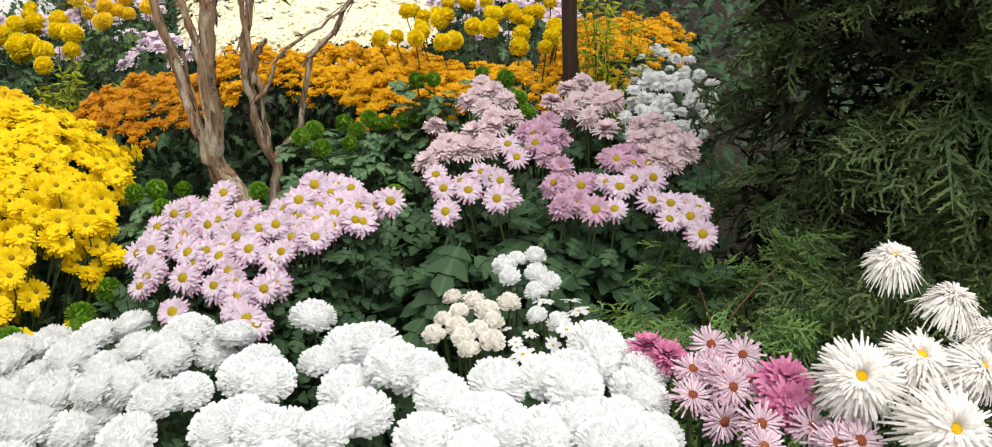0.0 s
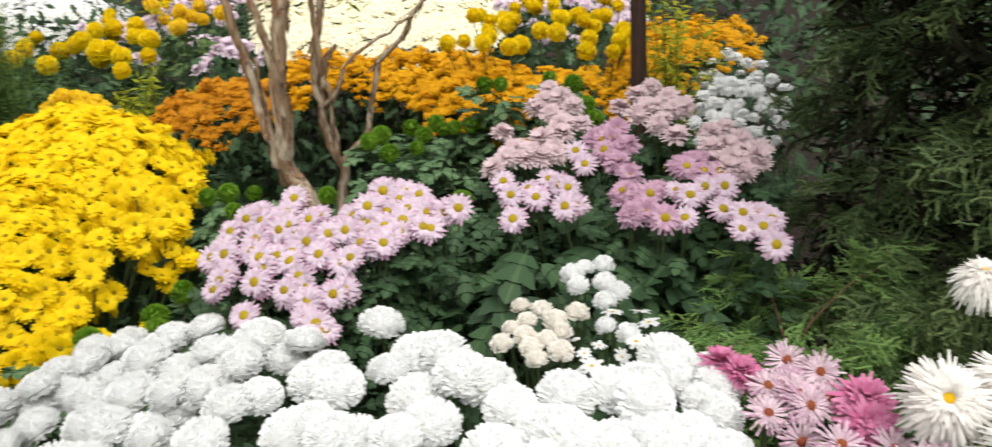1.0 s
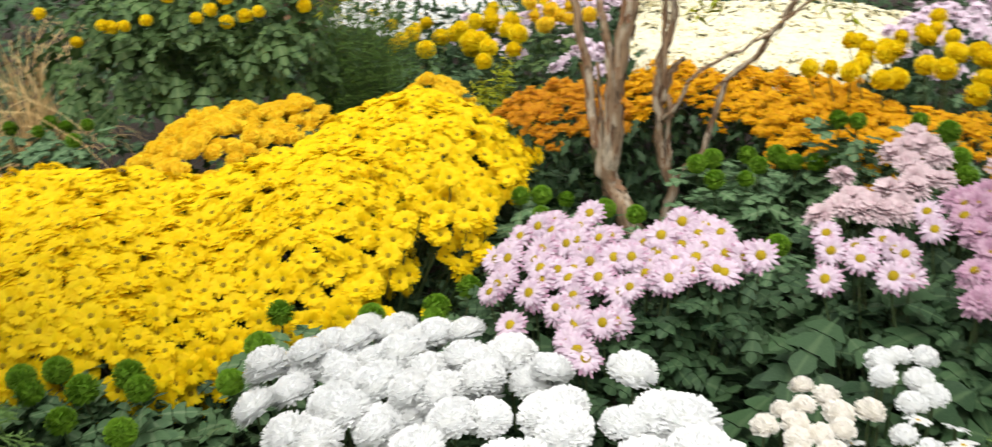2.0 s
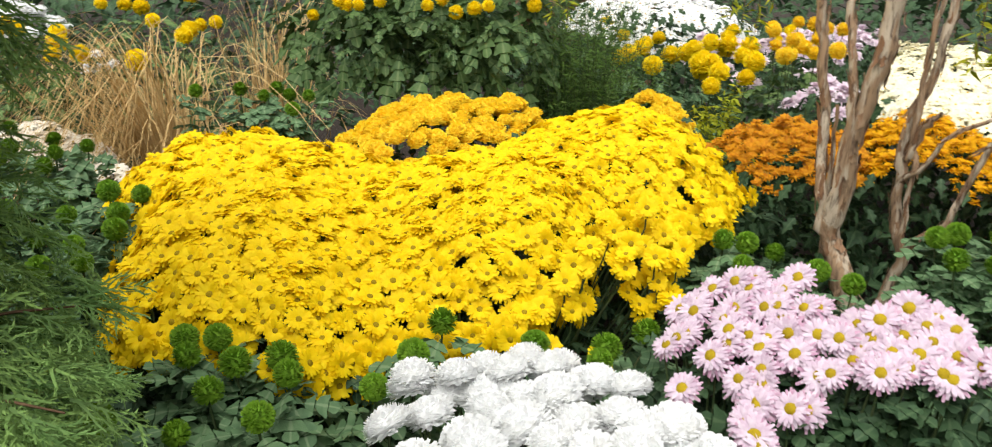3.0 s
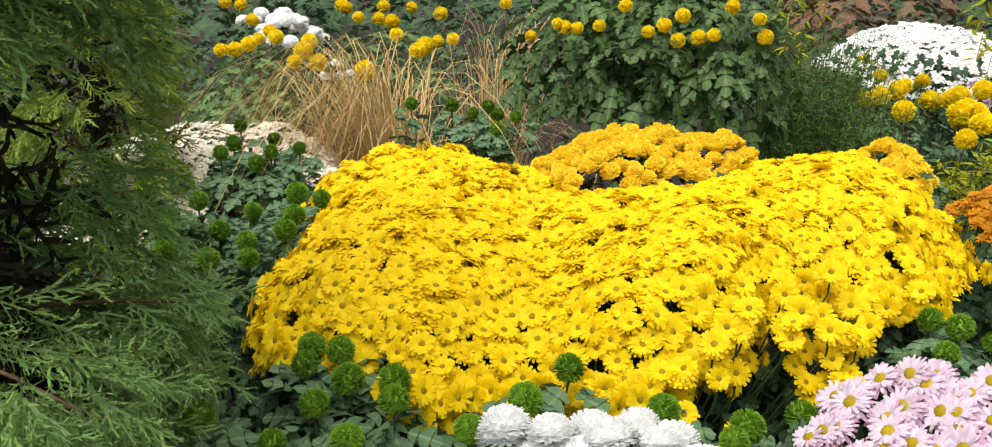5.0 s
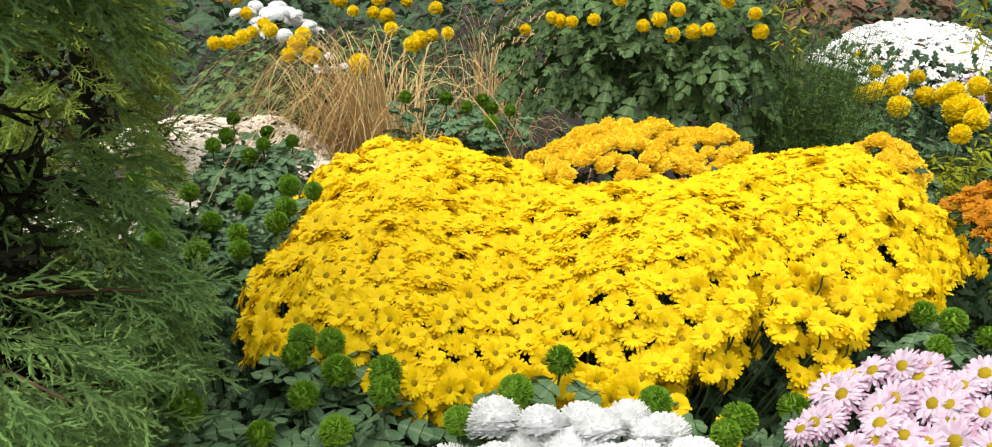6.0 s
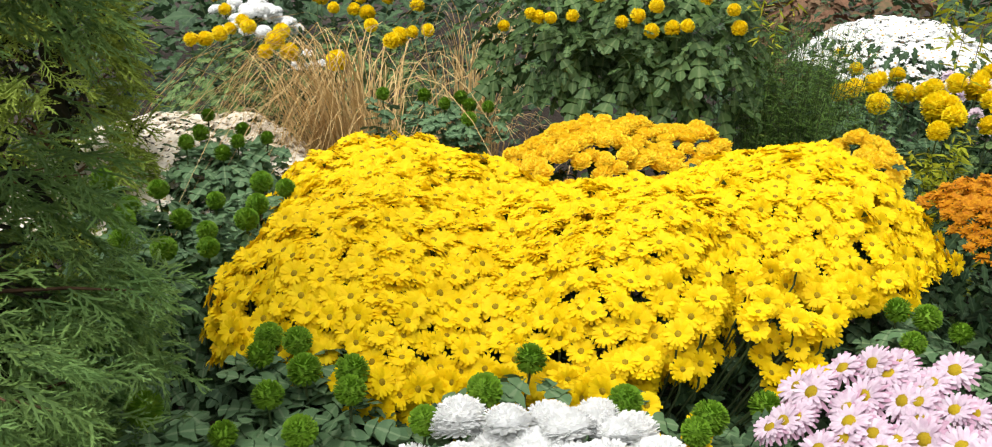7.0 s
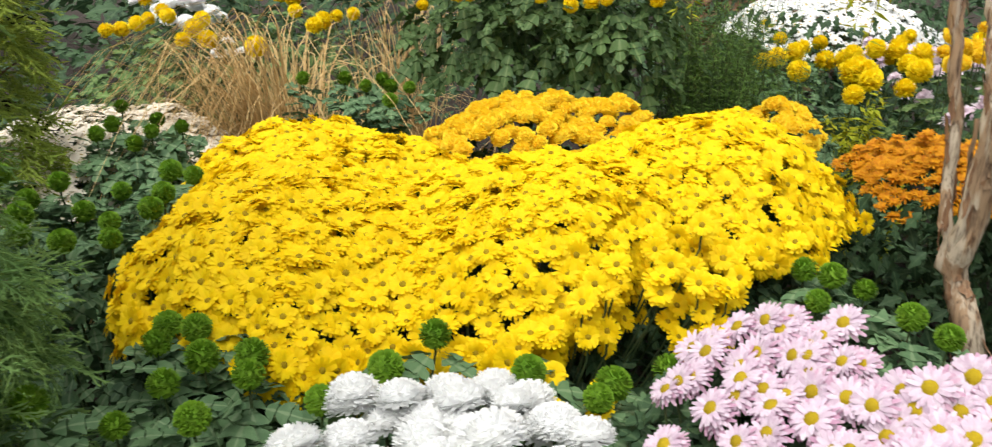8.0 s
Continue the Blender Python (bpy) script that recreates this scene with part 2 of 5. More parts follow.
def daisy_shape(radius, petals, layers, disc, rise, curl, r, width=None, prof=BLUNT, segs=3, jitter=0.12, lift=0.22, under=0, bulge=0.36, loose=1.0):
    pieces = []
    w = width or 2 * math.pi * radius * 0.72 / petals
    for k in range(layers):
        q = 1 - min(0.13, 0.8 / layers) * k
        ring = ring_of_petals(petals, disc * 0.6, 0.002 * k, (radius - disc * 0.6) * q, w, rise + lift * k, curl, prof, segs, r, jitter, loose)
        pieces += [(v, f, under if k == 0 else 0) for v, f, _ in ring]
    pieces.append(dome(disc, disc * bulge, 0.002 * (layers - 1) - 0.0005, 9, 2, 1, r, 0.09))
    pieces.append(dome(disc * 0.9, -0.012, -0.001, 6, 1, 2))
    return join(pieces)


def pompon_shape(radius, n, reach, flat, width, r, cup=0.25, rag=0.085, heart=0.8, tip=0.16):
    """A full double flower: overlapping small petals in a spiral over a dome. reach: degrees from the top to the lowest petals."""
    pieces = []
    low = math.cos(radians(reach))
    for k in range(n):
        c = 1 - (k + 0.5) / n * (1 - low)
        p, a = math.acos(c), k * 2.39996 + r.uniform(-0.2, 0.2)
        d = np.array((math.sin(p) * math.cos(a), math.sin(p) * math.sin(a), math.cos(p)))
        side = np.array((-math.sin(a), math.cos(a), 0.0))
        up = np.cross(d, side) * -1.0
        out = unit(d + up * -cup * r.uniform(0.3, 1.6))
        rr, w = radius * r.uniform(1 - rag, 1 + rag), width * r.uniform(0.8, 1.2)
        tw = side * math.cos(r.uniform(-0.4, 0.4)) + up * r.uniform(-0.3, 0.3)
        b = d * rr * 0.55
        m = d * rr * 0.84
        e = d * rr * 0.86 + out * rr * tip
        v = np.array((b - tw * w * 0.3, b + tw * w * 0.3, m - tw * w * 0.55, m + tw * w * 0.55, e - tw * w * 0.3, e + tw * w * 0.3))
        v[:, 2] *= flat
        pieces.append((v, np.array(((0, 2, 1), (1, 2, 3), (2, 4, 3), (3, 4, 5))), 0))
    core = dome(radius * heart, radius * heart * flat, 0, 10, 3, 0)
    pieces.append(core)
    pieces.append(dome(radius * heart, -radius * 0.45 * flat, 0, 10, 2, 0 if reach > 100 else 2))
    return join(pieces)


def leaf_shape(r, lobes="many"):
    """A lobed chrysanthemum leaf, 1 long, along x, folded along its rib and drooping."""
    half = [(0.0, 0.015), (0.15, 0.02), (0.17, 0.12), (0.26, 0.19), (0.37, 0.29), (0.40, 0.22), (0.39, 0.12), (0.44, 0.11), (0.49, 0.22), (0.59, 0.29), (0.72, 0.38), (0.735, 0.28), (0.70, 0.15), (0.75, 0.13), (0.82, 0.18), (0.92, 0.16), (1.0, 0.0)]
    if lobes == "few":
        half = [(0.0, 0.03), (0.25, 0.26), (0.38, 0.14), (0.58, 0.34), (0.70, 0.15), (1.0, 0.0)]
    wide = r.uniform(0.8, 1.05)
    half = [(x + r.uniform(-0.008, 0.008) * (0 < x < 1), y * wide * r.uniform(0.94, 1.04)) for x, y in half]
    fold, droop, wave = r.uniform(0.08, 0.38), r.uniform(0.1, 0.5), r.uniform(-0.12, 0.12)
    bend = lambda x, y: (x, y, abs(y) * fold - droop * x * x + wave * math.sin(9 * x) * abs(y) * 2 - 0.5 * y * y)
    v = [bend(x, 0) for x, y in half] + [bend(x, y) for x, y in half] + [bend(x, -y) for x, y in half]
    k, f = len(half), []
    for i in range(k - 1):
        f += [(i, i + 1, k + i + 1), (i, k + i + 1, k + i)] if i < k - 2 else [(i, i + 1, k + i)]
        f += [(i, 2 * k + i + 1, i + 1), (i, 2 * k + i, 2 * k + i + 1)] if i < k - 2 else [(i, 2 * k + i, i + 1)]
    return np.array(v, float), np.array(f), 0


LEAVES = [leaf_shape(rng) for _ in range(7)]
LONG_LEAVES = [(v * (1, 0.72, 1), f, m) for v, f, m in LEAVES]
FEW_LEAVES = [leaf_shape(rng, "few") for _ in range(6)]
NEEDLES = [(np.array(((0, 0, 0), (0.35, 0.075, 0.03 * k), (0.4, -0.075, 0.0), (1.0, 0, -0.12 * k))), np.array(((0, 2, 1), (1, 2, 3))), 0) for k in (0.4, 1.0, 1.8)]


def tube(points, radii, sides=5):
    pts = np.asarray(points, float)
    v, f = [], []
    for i, p in enumerate(pts):
        d = unit(pts[min(i + 1, len(pts) - 1)] - pts[max(i - 1, 0)])
        a = unit(np.cross(d, (0.31, 0.95, 0.02)))
        b = np.cross(d, a)
        for k in range(sides):
            q = k * 2 * math.pi / sides
            v.append(p + (a * math.cos(q) + b * math.sin(q)) * radii[i])
    for i in range(len(pts) - 1):
        for k in range(sides):
            a0, b0 = i * sides + k, i * sides + (k + 1) % sides
            f += [(a0, b0, a0 + sides), (b0, b0 + sides, a0 + sides)]
    return np.array(v), np.array(f), 0


def stems(parent, heads, root, spread_r, n_name="stem_tangle"):
    """Thin stems from a common root area to each flower head."""
    pieces = []
    for h in heads:
        h = np.asarray(h, float)
        b = np.array((root[0] + (h[0] - root[0]) * 0.45 + rng.uniform(-1, 1) * spread_r, root[1] + (h[1] - root[1]) * 0.45 + rng.uniform(-1, 1) * spread_r, 0.0))
        mid = b * 0.4 + h * 0.6 + np.array((rng.uniform(-0.02, 0.02), rng.uniform(-0.02, 0.02), 0.02))
        pieces.append(tube((b, mid, h - (0, 0, 0.03), h), (0.003, 0.0025, 0.002, 0.002), 4))
    v, f, m = join(pieces)
    return part(n_name, tri_mesh(n_name, v - np.array(parent.location), f, [M_STEM]), parent, shifted(parent), "", "stuff")


def shifted(parent):
    m = np.eye(4)
    m[:3, 3] = parent.location
    return m


def bush_leaves(cx, cy, rx, ry, z0, z1, n, size, power=2.4, inner=0.55, face=0.7, droop=0.15):
    """Matrices of leaves through the outer part of a mound, tips outward and down."""
    out = []
    for _ in range(n):
        a, c = rng.uniform(0, 2 * math.pi), rng.uniform(0.0, 1.0)
        p = math.acos(c)
        d = np.array((math.cos(a) * math.sin(p), math.sin(a) * math.sin(p), math.cos(p)))
        k = (abs(d[0]) ** power + abs(d[1]) ** power + abs(d[2]) ** power) ** (-1 / power)
        q = rng.uniform(inner, 1.0) ** 0.6
        place = np.array((cx + d[0] * k * rx * q, cy + d[1] * k * ry * q, z0 + d[2] * k * (z1 - z0) * q + rng.uniform(-0.015, 0.015)))
        nrm = unit(d * face + UP * 0.75 + rng.normal(0, 0.33, 3))
        tip = np.array((d[0], d[1], -droop)) * 0.8 + rng.normal(0, 0.55, 3) * (1, 1, 0.3)
        out.append(frame_of(place, nrm, 0, size * rng.uniform(0.6, 1.25), tip))
    return out


def leafage(parent, mats4, material, single=0, shapes=None, name="leaf"):
    """single: how many leaves, from the front of the list, stay pieces of their own; the rest is one mesh."""
    shapes = shapes or LEAVES
    key = (material.name, id(shapes))
    if key not in LEAF_MESHES:
        LEAF_MESHES[key] = [tri_mesh("leaf", v, f, [material], rib=rib_of(v)) for v, f, _ in shapes]
    for i, m in enumerate(mats4[:single]):
        part(name, LEAF_MESHES[key][i % len(shapes)], parent, m)
    if len(mats4) > single:
        v, f, _ = spread(shapes, mats4[single:])
        n = len(mats4) - single
        ribs = np.concatenate([rib_of(shapes[i % len(shapes)][0]) for i in range(n)])
        part("foliage", tri_mesh("foliage", v - np.array(parent.location), f, [material], rib=ribs), parent, shifted(parent), "", "stuff")


def rib_of(v):
    """1 along a leaf's middle rib, 0 at its rim."""
    k = len(v) // 3
    return np.concatenate((np.ones(k), np.zeros(2 * k)))


LEAF_MESHES = {}


def collar(heads, per, size, low=0.03, high=0.16, ahead=(0.0, -0.4)):
    """Matrices of leaves round the stems below flower heads."""
    out = []
    for h in heads:
        for _ in range(per):
            a = rng.uniform(0, 6.28)
            q = rng.uniform(low, high)
            o = np.array((math.cos(a) * 0.015, math.sin(a) * 0.015, -q)) + np.array((ahead[0], ahead[1], 0)) * q * 0.3
            out.append(frame_of(np.array(h[0]) + o, unit(UP + rng.normal(0, 0.3, 3) + np.array((ahead[0], ahead[1], 0)) * 0.6), 0, size * rng.uniform(0.7, 1.2), (math.cos(a) + ahead[0], math.sin(a) + ahead[1], -0.25)))
    return out


def blooms(parent, meshes, heads, name="flower_head"):
    """heads: (place, normal, size)."""
    for i, (p, nrm, s) in enumerate(heads):
        mesh = meshes[int(rng.integers(len(meshes)))]
        petals, disc = mesh if isinstance(mesh, tuple) else (mesh, None)
        head = part(name, petals, parent, frame_of(p, nrm, rng.uniform(0, 6.28), s))
        if disc is not None:
            new("disc", disc).parent = head


def bloom_mass(parent, shapes, mats, heads, name="bloom_cover"):
    v, f, m = spread(shapes, [frame_of(p, nrm, rng.uniform(0, 6.28), s) for p, nrm, s in heads])
    return part(name, tri_mesh(name, v - np.array(parent.location), f, mats, m), parent, shifted(parent), "", "stuff")


def inside(x, y, poly):
    hit, j = False, len(poly) - 1
    for i in range(len(poly)):
        (x1, y1), (x2, y2) = poly[i], poly[j]
        if (y1 > y) != (y2 > y) and x < (x2 - x1) * (y - y1) / (y2 - y1) + x1:
            hit = not hit
        j = i
    return hit


def edge_distance(x, y, poly):
    best = 9.0
    for i in range(len(poly)):
        a, b = np.array(poly[i - 1]), np.array(poly[i])
        t = np.clip(np.dot((x, y) - a, b - a) / np.dot(b - a, b - a), 0, 1)
        best = min(best, float(np.linalg.norm((x, y) - (a + t * (b - a)))))
    return best


def scatter(poly, gap, tries=30, r=rng):
    """Places inside a polygon, no two nearer than gap."""
    xs, ys = [p[0] for p in poly], [p[1] for p in poly]
    x0, x1, y0, y1 = min(xs), max(xs), min(ys), max(ys)
    cells, out = {}, []
    n = int((x1 - x0) * (y1 - y0) / gap ** 2 * tries / 4)
    for x, y in zip(r.uniform(x0, x1, n), r.uniform(y0, y1, n)):
        cx, cy = int(x / gap), int(y / gap)
        if any((x - u) ** 2 + (y - w) ** 2 < gap * gap for i in (-1, 0, 1) for j in (-1, 0, 1) for u, w in cells.get((cx + i, cy + j), ())):
            continue
        if inside(x, y, poly):
            cells.setdefault((cx, cy), []).append((x, y))
            out.append((x, y))
    return out


def wobble(x, y, s, seed=0.0):
    return noise.noise(Vector((x * s, y * s, seed)))


# ---- ground ----
def ground_sheet():
    n, size = 120, 60.0
    u = np.linspace(-1, 1, n)
    k = np.sign(u) * np.abs(u) ** 3 * size
    v = np.array([(x - 0.8, y + 2.0, 0.02 * wobble(x, y, 2.2) + 0.012 * wobble(x, y, 9)) for y in k for x in k])
    f = []
    for j in range(n - 1):
        for i in range(n - 1):
            a = j * n + i
            f += [(a, a + 1, a + n), (a + 1, a + n + 1, a + n)]
    ob = new("ground", tri_mesh("ground", v, f, [M_SOIL]))
    return tagged(ob, "dark brown bare soil of the flower bed", "ground", "", "structure")


ground_sheet()

# ---- flower kinds ----
r2 = np.random.default_rng(11)
WHITE_POM = [pompon_shape(0.0345, 400, 120, 0.70, 0.0060, r2, 0.32, 0.07, 0.92, 0.20) for _ in range(5)]
SMALL_POM = [pompon_shape(0.02, 110, 115, 0.85, 0.0062, r2, 0.35) for _ in range(3)]
BUTTON = [pompon_shape(0.0235, 300, 155, 0.92, 0.0044, r2, 0.05, 0.03) for _ in range(3)]
YELLOW_POM = [pompon_shape(0.036, 170, 145, 0.95, 0.0105, r2, 0.15, 0.045) for _ in range(3)]
AMBER_POM = [pompon_shape(0.027, 70, 105, 0.8, 0.011, r2) for _ in range(3)]
DOUBLE = [daisy_shape(0.027, 21, 4, 0.004, 0.02, -0.3, r2, 0.0055, jitter=0.22, lift=0.3) for _ in range(3)]
PINK_DAISY = [daisy_shape(0.0272, 17, 3, 0.0098, 0.0, -0.3, r2, 0.0055, lift=0.15, jitter=0.16, under=3) for _ in range(5)]
YELLOW_DAISY = [daisy_shape(0.0235, 17, 2, 0.0066, 0.20, -0.42, r2, 0.0068, segs=2, prof=(0.55, 1.0, 0.72), lift=0.26, jitter=0.1) for _ in range(6)]
TINY_DAISY = [daisy_shape(0.019, 9, 1, 0.004, 0.2, -0.5, r2, segs=2, prof=(0.5, 1.0, 0.6)) for _ in range(3)]
ORANGE_DAISY = [daisy_shape(0.0155, 11, 2, 0.003, 0.0, -0.3, r2, 0.0052, segs=2, prof=(0.5, 1.0, 0.6), lift=0.45, jitter=0.2) for _ in range(4)]
QUILL = [daisy_shape(0.029, 20, 4, 0.0078, -0.05, -0.15, r2, 0.0031, SPOON, jitter=0.24, lift=0.16, under=3, loose=1.7) for _ in range(4)]
SPIDER = [daisy_shape(0.050, 58, 10, 0.0078, -0.12, -1.0, r2, 0.0031, (0.6, 0.85, 0.9, 0.5), jitter=0.26, lift=0.145, bulge=0.35, loose=1.5) for _ in range(4)]
MAGENTA = [daisy_shape(0.031, 22, 7, 0.003, -0.15, -0.1, r2, 0.0046, jitter=0.25, lift=0.2) for _ in range(2)]


def meshes_of(name, shapes, mats):
    return [tri_mesh(name, v, f, mats, m) for v, f, m in shapes]


def meshes_with_disc(name, shapes, mats):
    """Pairs of petals and the round disc in the middle, each a mesh."""
    out = []
    for v, f, m in shapes:
        used = np.unique(f[m == 1])
        back = np.zeros(len(v), int)
        back[used] = np.arange(len(used))
        out.append((tri_mesh(name, v, f[m != 1], mats, m[m != 1]), tri_mesh("disc", v[used], back[f[m == 1]], [mats[1]])))
    return out


def leaning(p, centre, amount, spread_=0.15):
    d = np.array((p[0] - centre[0], p[1] - centre[1], 0.0))
    return unit(UP + d * amount + rng.normal(0, spread_, 3) * (1, 1, 0.2))


# ---- white pompon chrysanthemums in front ----
def white_pompons():
    front = [(-0.63, 1.09), (-0.57, 1.08), (-0.50, 1.06), (-0.46, 1.07), (-0.36, 1.03), (-0.41, 1.01), (-0.27, 1.04), (-0.31, 0.97), (-0.29, 0.98), (-0.26, 0.95), (-0.23, 0.95), (-0.41, 0.95), (-0.49, 0.99), (-0.59, 1.01), (-0.56, 1.00), (-0.22, 0.90), (-0.27, 0.91), (-0.56, 0.95), (-0.13, 0.96), (-0.17, 0.91), (-0.06, 0.91), (-0.01, 0.95), (-0.01, 0.89), (0.15, 0.96), (0.16, 0.92), (0.02, 0.92), (0.07, 0.94), (0.11, 0.94), (0.07, 0.90), (0.01, 0.96), (0.13, 0.90), (0.19, 0.95), (0.18, 0.91), (-0.67, 0.96), (-0.60, 0.93), (-0.67, 1.01)]
    behind = [(-0.68, 1.20), (-0.64, 1.21), (-0.57, 1.22), (-0.52, 1.23), (-0.49, 1.17), (-0.57, 1.14), (-0.62, 1.15), (-0.67, 1.16), (-0.52, 1.13), (-0.42, 1.10), (-0.42, 1.18), (-0.38, 1.16), (-0.44, 1.16), (-0.34, 1.16), (-0.31, 1.08), (-0.30, 1.10), (-0.24, 1.16), (-0.18, 1.11), (-0.15, 1.10), (-0.21, 1.07), (-0.17, 1.03), (-0.12, 1.05), (-0.08, 1.05), (-0.05, 0.99), (0.02, 1.01), (0.06, 1.02), (0.10, 0.99), (0.10, 1.05), (0.13, 1.11), (0.15, 1.08), (0.18, 1.08), (0.19, 1.05), (0.17, 1.01), (0.18, 1.00), (-0.75, 1.06), (-0.71, 1.09)]
    t = thing("white_chrysanthemum", -0.22, 1.05, "broad clump of full white pompon chrysanthemums above dark leaves", "flower")
    extra = [(x + rng.normal(0, 0.02), y + rng.normal(0, 0.02)) for x, y in (front + behind)[::2] if x < -0.4]
    extra += [(-0.74, 1.12), (-0.72, 1.17), (-0.70, 1.22), (-0.71, 1.08), (-0.67, 1.11), (-0.66, 1.24)]
    heads = []
    for k, (x, y) in enumerate(front + behind + extra):
        z = 0.80 - 0.05 * min(1.2, abs(x + 0.05) / 0.5) - 0.014
        if k >= len(front) + len(behind):
            z -= 0.022
        heads.append((np.array((x, y, z)) + rng.normal(0, 1, 3) * (0.004, 0.004, 0.009), leaning((x, y), (-0.22, 1.1), 0.9), rng.uniform(0.78, 1.06)))
    blooms(t, meshes_of("white_pompon", WHITE_POM, [M_WHITE, M_WHITE, M_STEM]), heads)
    stems(t, [h[0] for h in heads], (-0.22, 1.05), 0.03)
    leafage(t, bush_leaves(-0.25, 1.04, 0.50, 0.17, 0.10, 0.735, 900, 0.055, 3.0, 0.75), M_LEAF, 120)


white_pompons()


# ---- pink daisies ----
def pink_daisies_near():
    low = [(-0.54, 1.54), (-0.49, 1.54), (-0.45, 1.53), (-0.55, 1.52), (-0.49, 1.50), (-0.46, 1.50), (-0.57, 1.47), (-0.53, 1.46), (-0.49, 1.45), (-0.46, 1.44), (-0.56, 1.42), (-0.50, 1.42), (-0.57, 1.39), (-0.51, 1.39), (-0.45, 1.38), (-0.42, 1.40), (-0.41, 1.35), (-0.51, 1.34), (-0.41, 1.32), (-0.37, 1.30), (-0.52, 1.53), (-0.59, 1.45)]
    high = [(-0.39, 1.48), (-0.40, 1.44), (-0.35, 1.43), (-0.31, 1.47), (-0.33, 1.56), (-0.34, 1.54), (-0.31, 1.51), (-0.27, 1.52), (-0.24, 1.55), (-0.24, 1.50), (-0.21, 1.54), (-0.35, 1.47), (-0.43, 1.47), (-0.38, 1.52), (-0.29, 1.56), (-0.36, 1.36), (-0.26, 1.56), (-0.29, 1.48)]
    t = thing("pink_daisy_plant", -0.42, 1.5, "pale pink single chrysanthemums with yellow centres in two heaps", "flower", "pink daisy plants")
    heads = []
    more = [(x + rng.normal(0, 0.012), y + 0.012 + rng.normal(0, 0.01)) for x, y in low + high]
    for x, y in low + high + more:
        z = 0.69 + 0.42 * min(0.28, max(0.0, y - 1.3))
        n = unit(UP * 0.8 + np.array((0.05, -0.75, 0)) + np.array((x + 0.42, 0, 0)) * 1.5 + rng.normal(0, 0.14, 3))
        heads.append((np.array((x, y, z)) + rng.normal(0, 0.005, 3), n, rng.uniform(0.88, 1.1)))
    blooms(t, meshes_with_disc("pink_daisy", PINK_DAISY, [M_PINK, M_DISC, M_STEM, M_MAUVE]), heads)
    stems(t, [h[0] for h in heads], (-0.42, 1.55), 0.02)
    leafage(t, collar(heads, 5, 0.052) + bush_leaves(-0.40, 1.52, 0.26, 0.27, 0.1, 0.72, 700, 0.058, 2.4, 0.75), M_LEAF, 260)


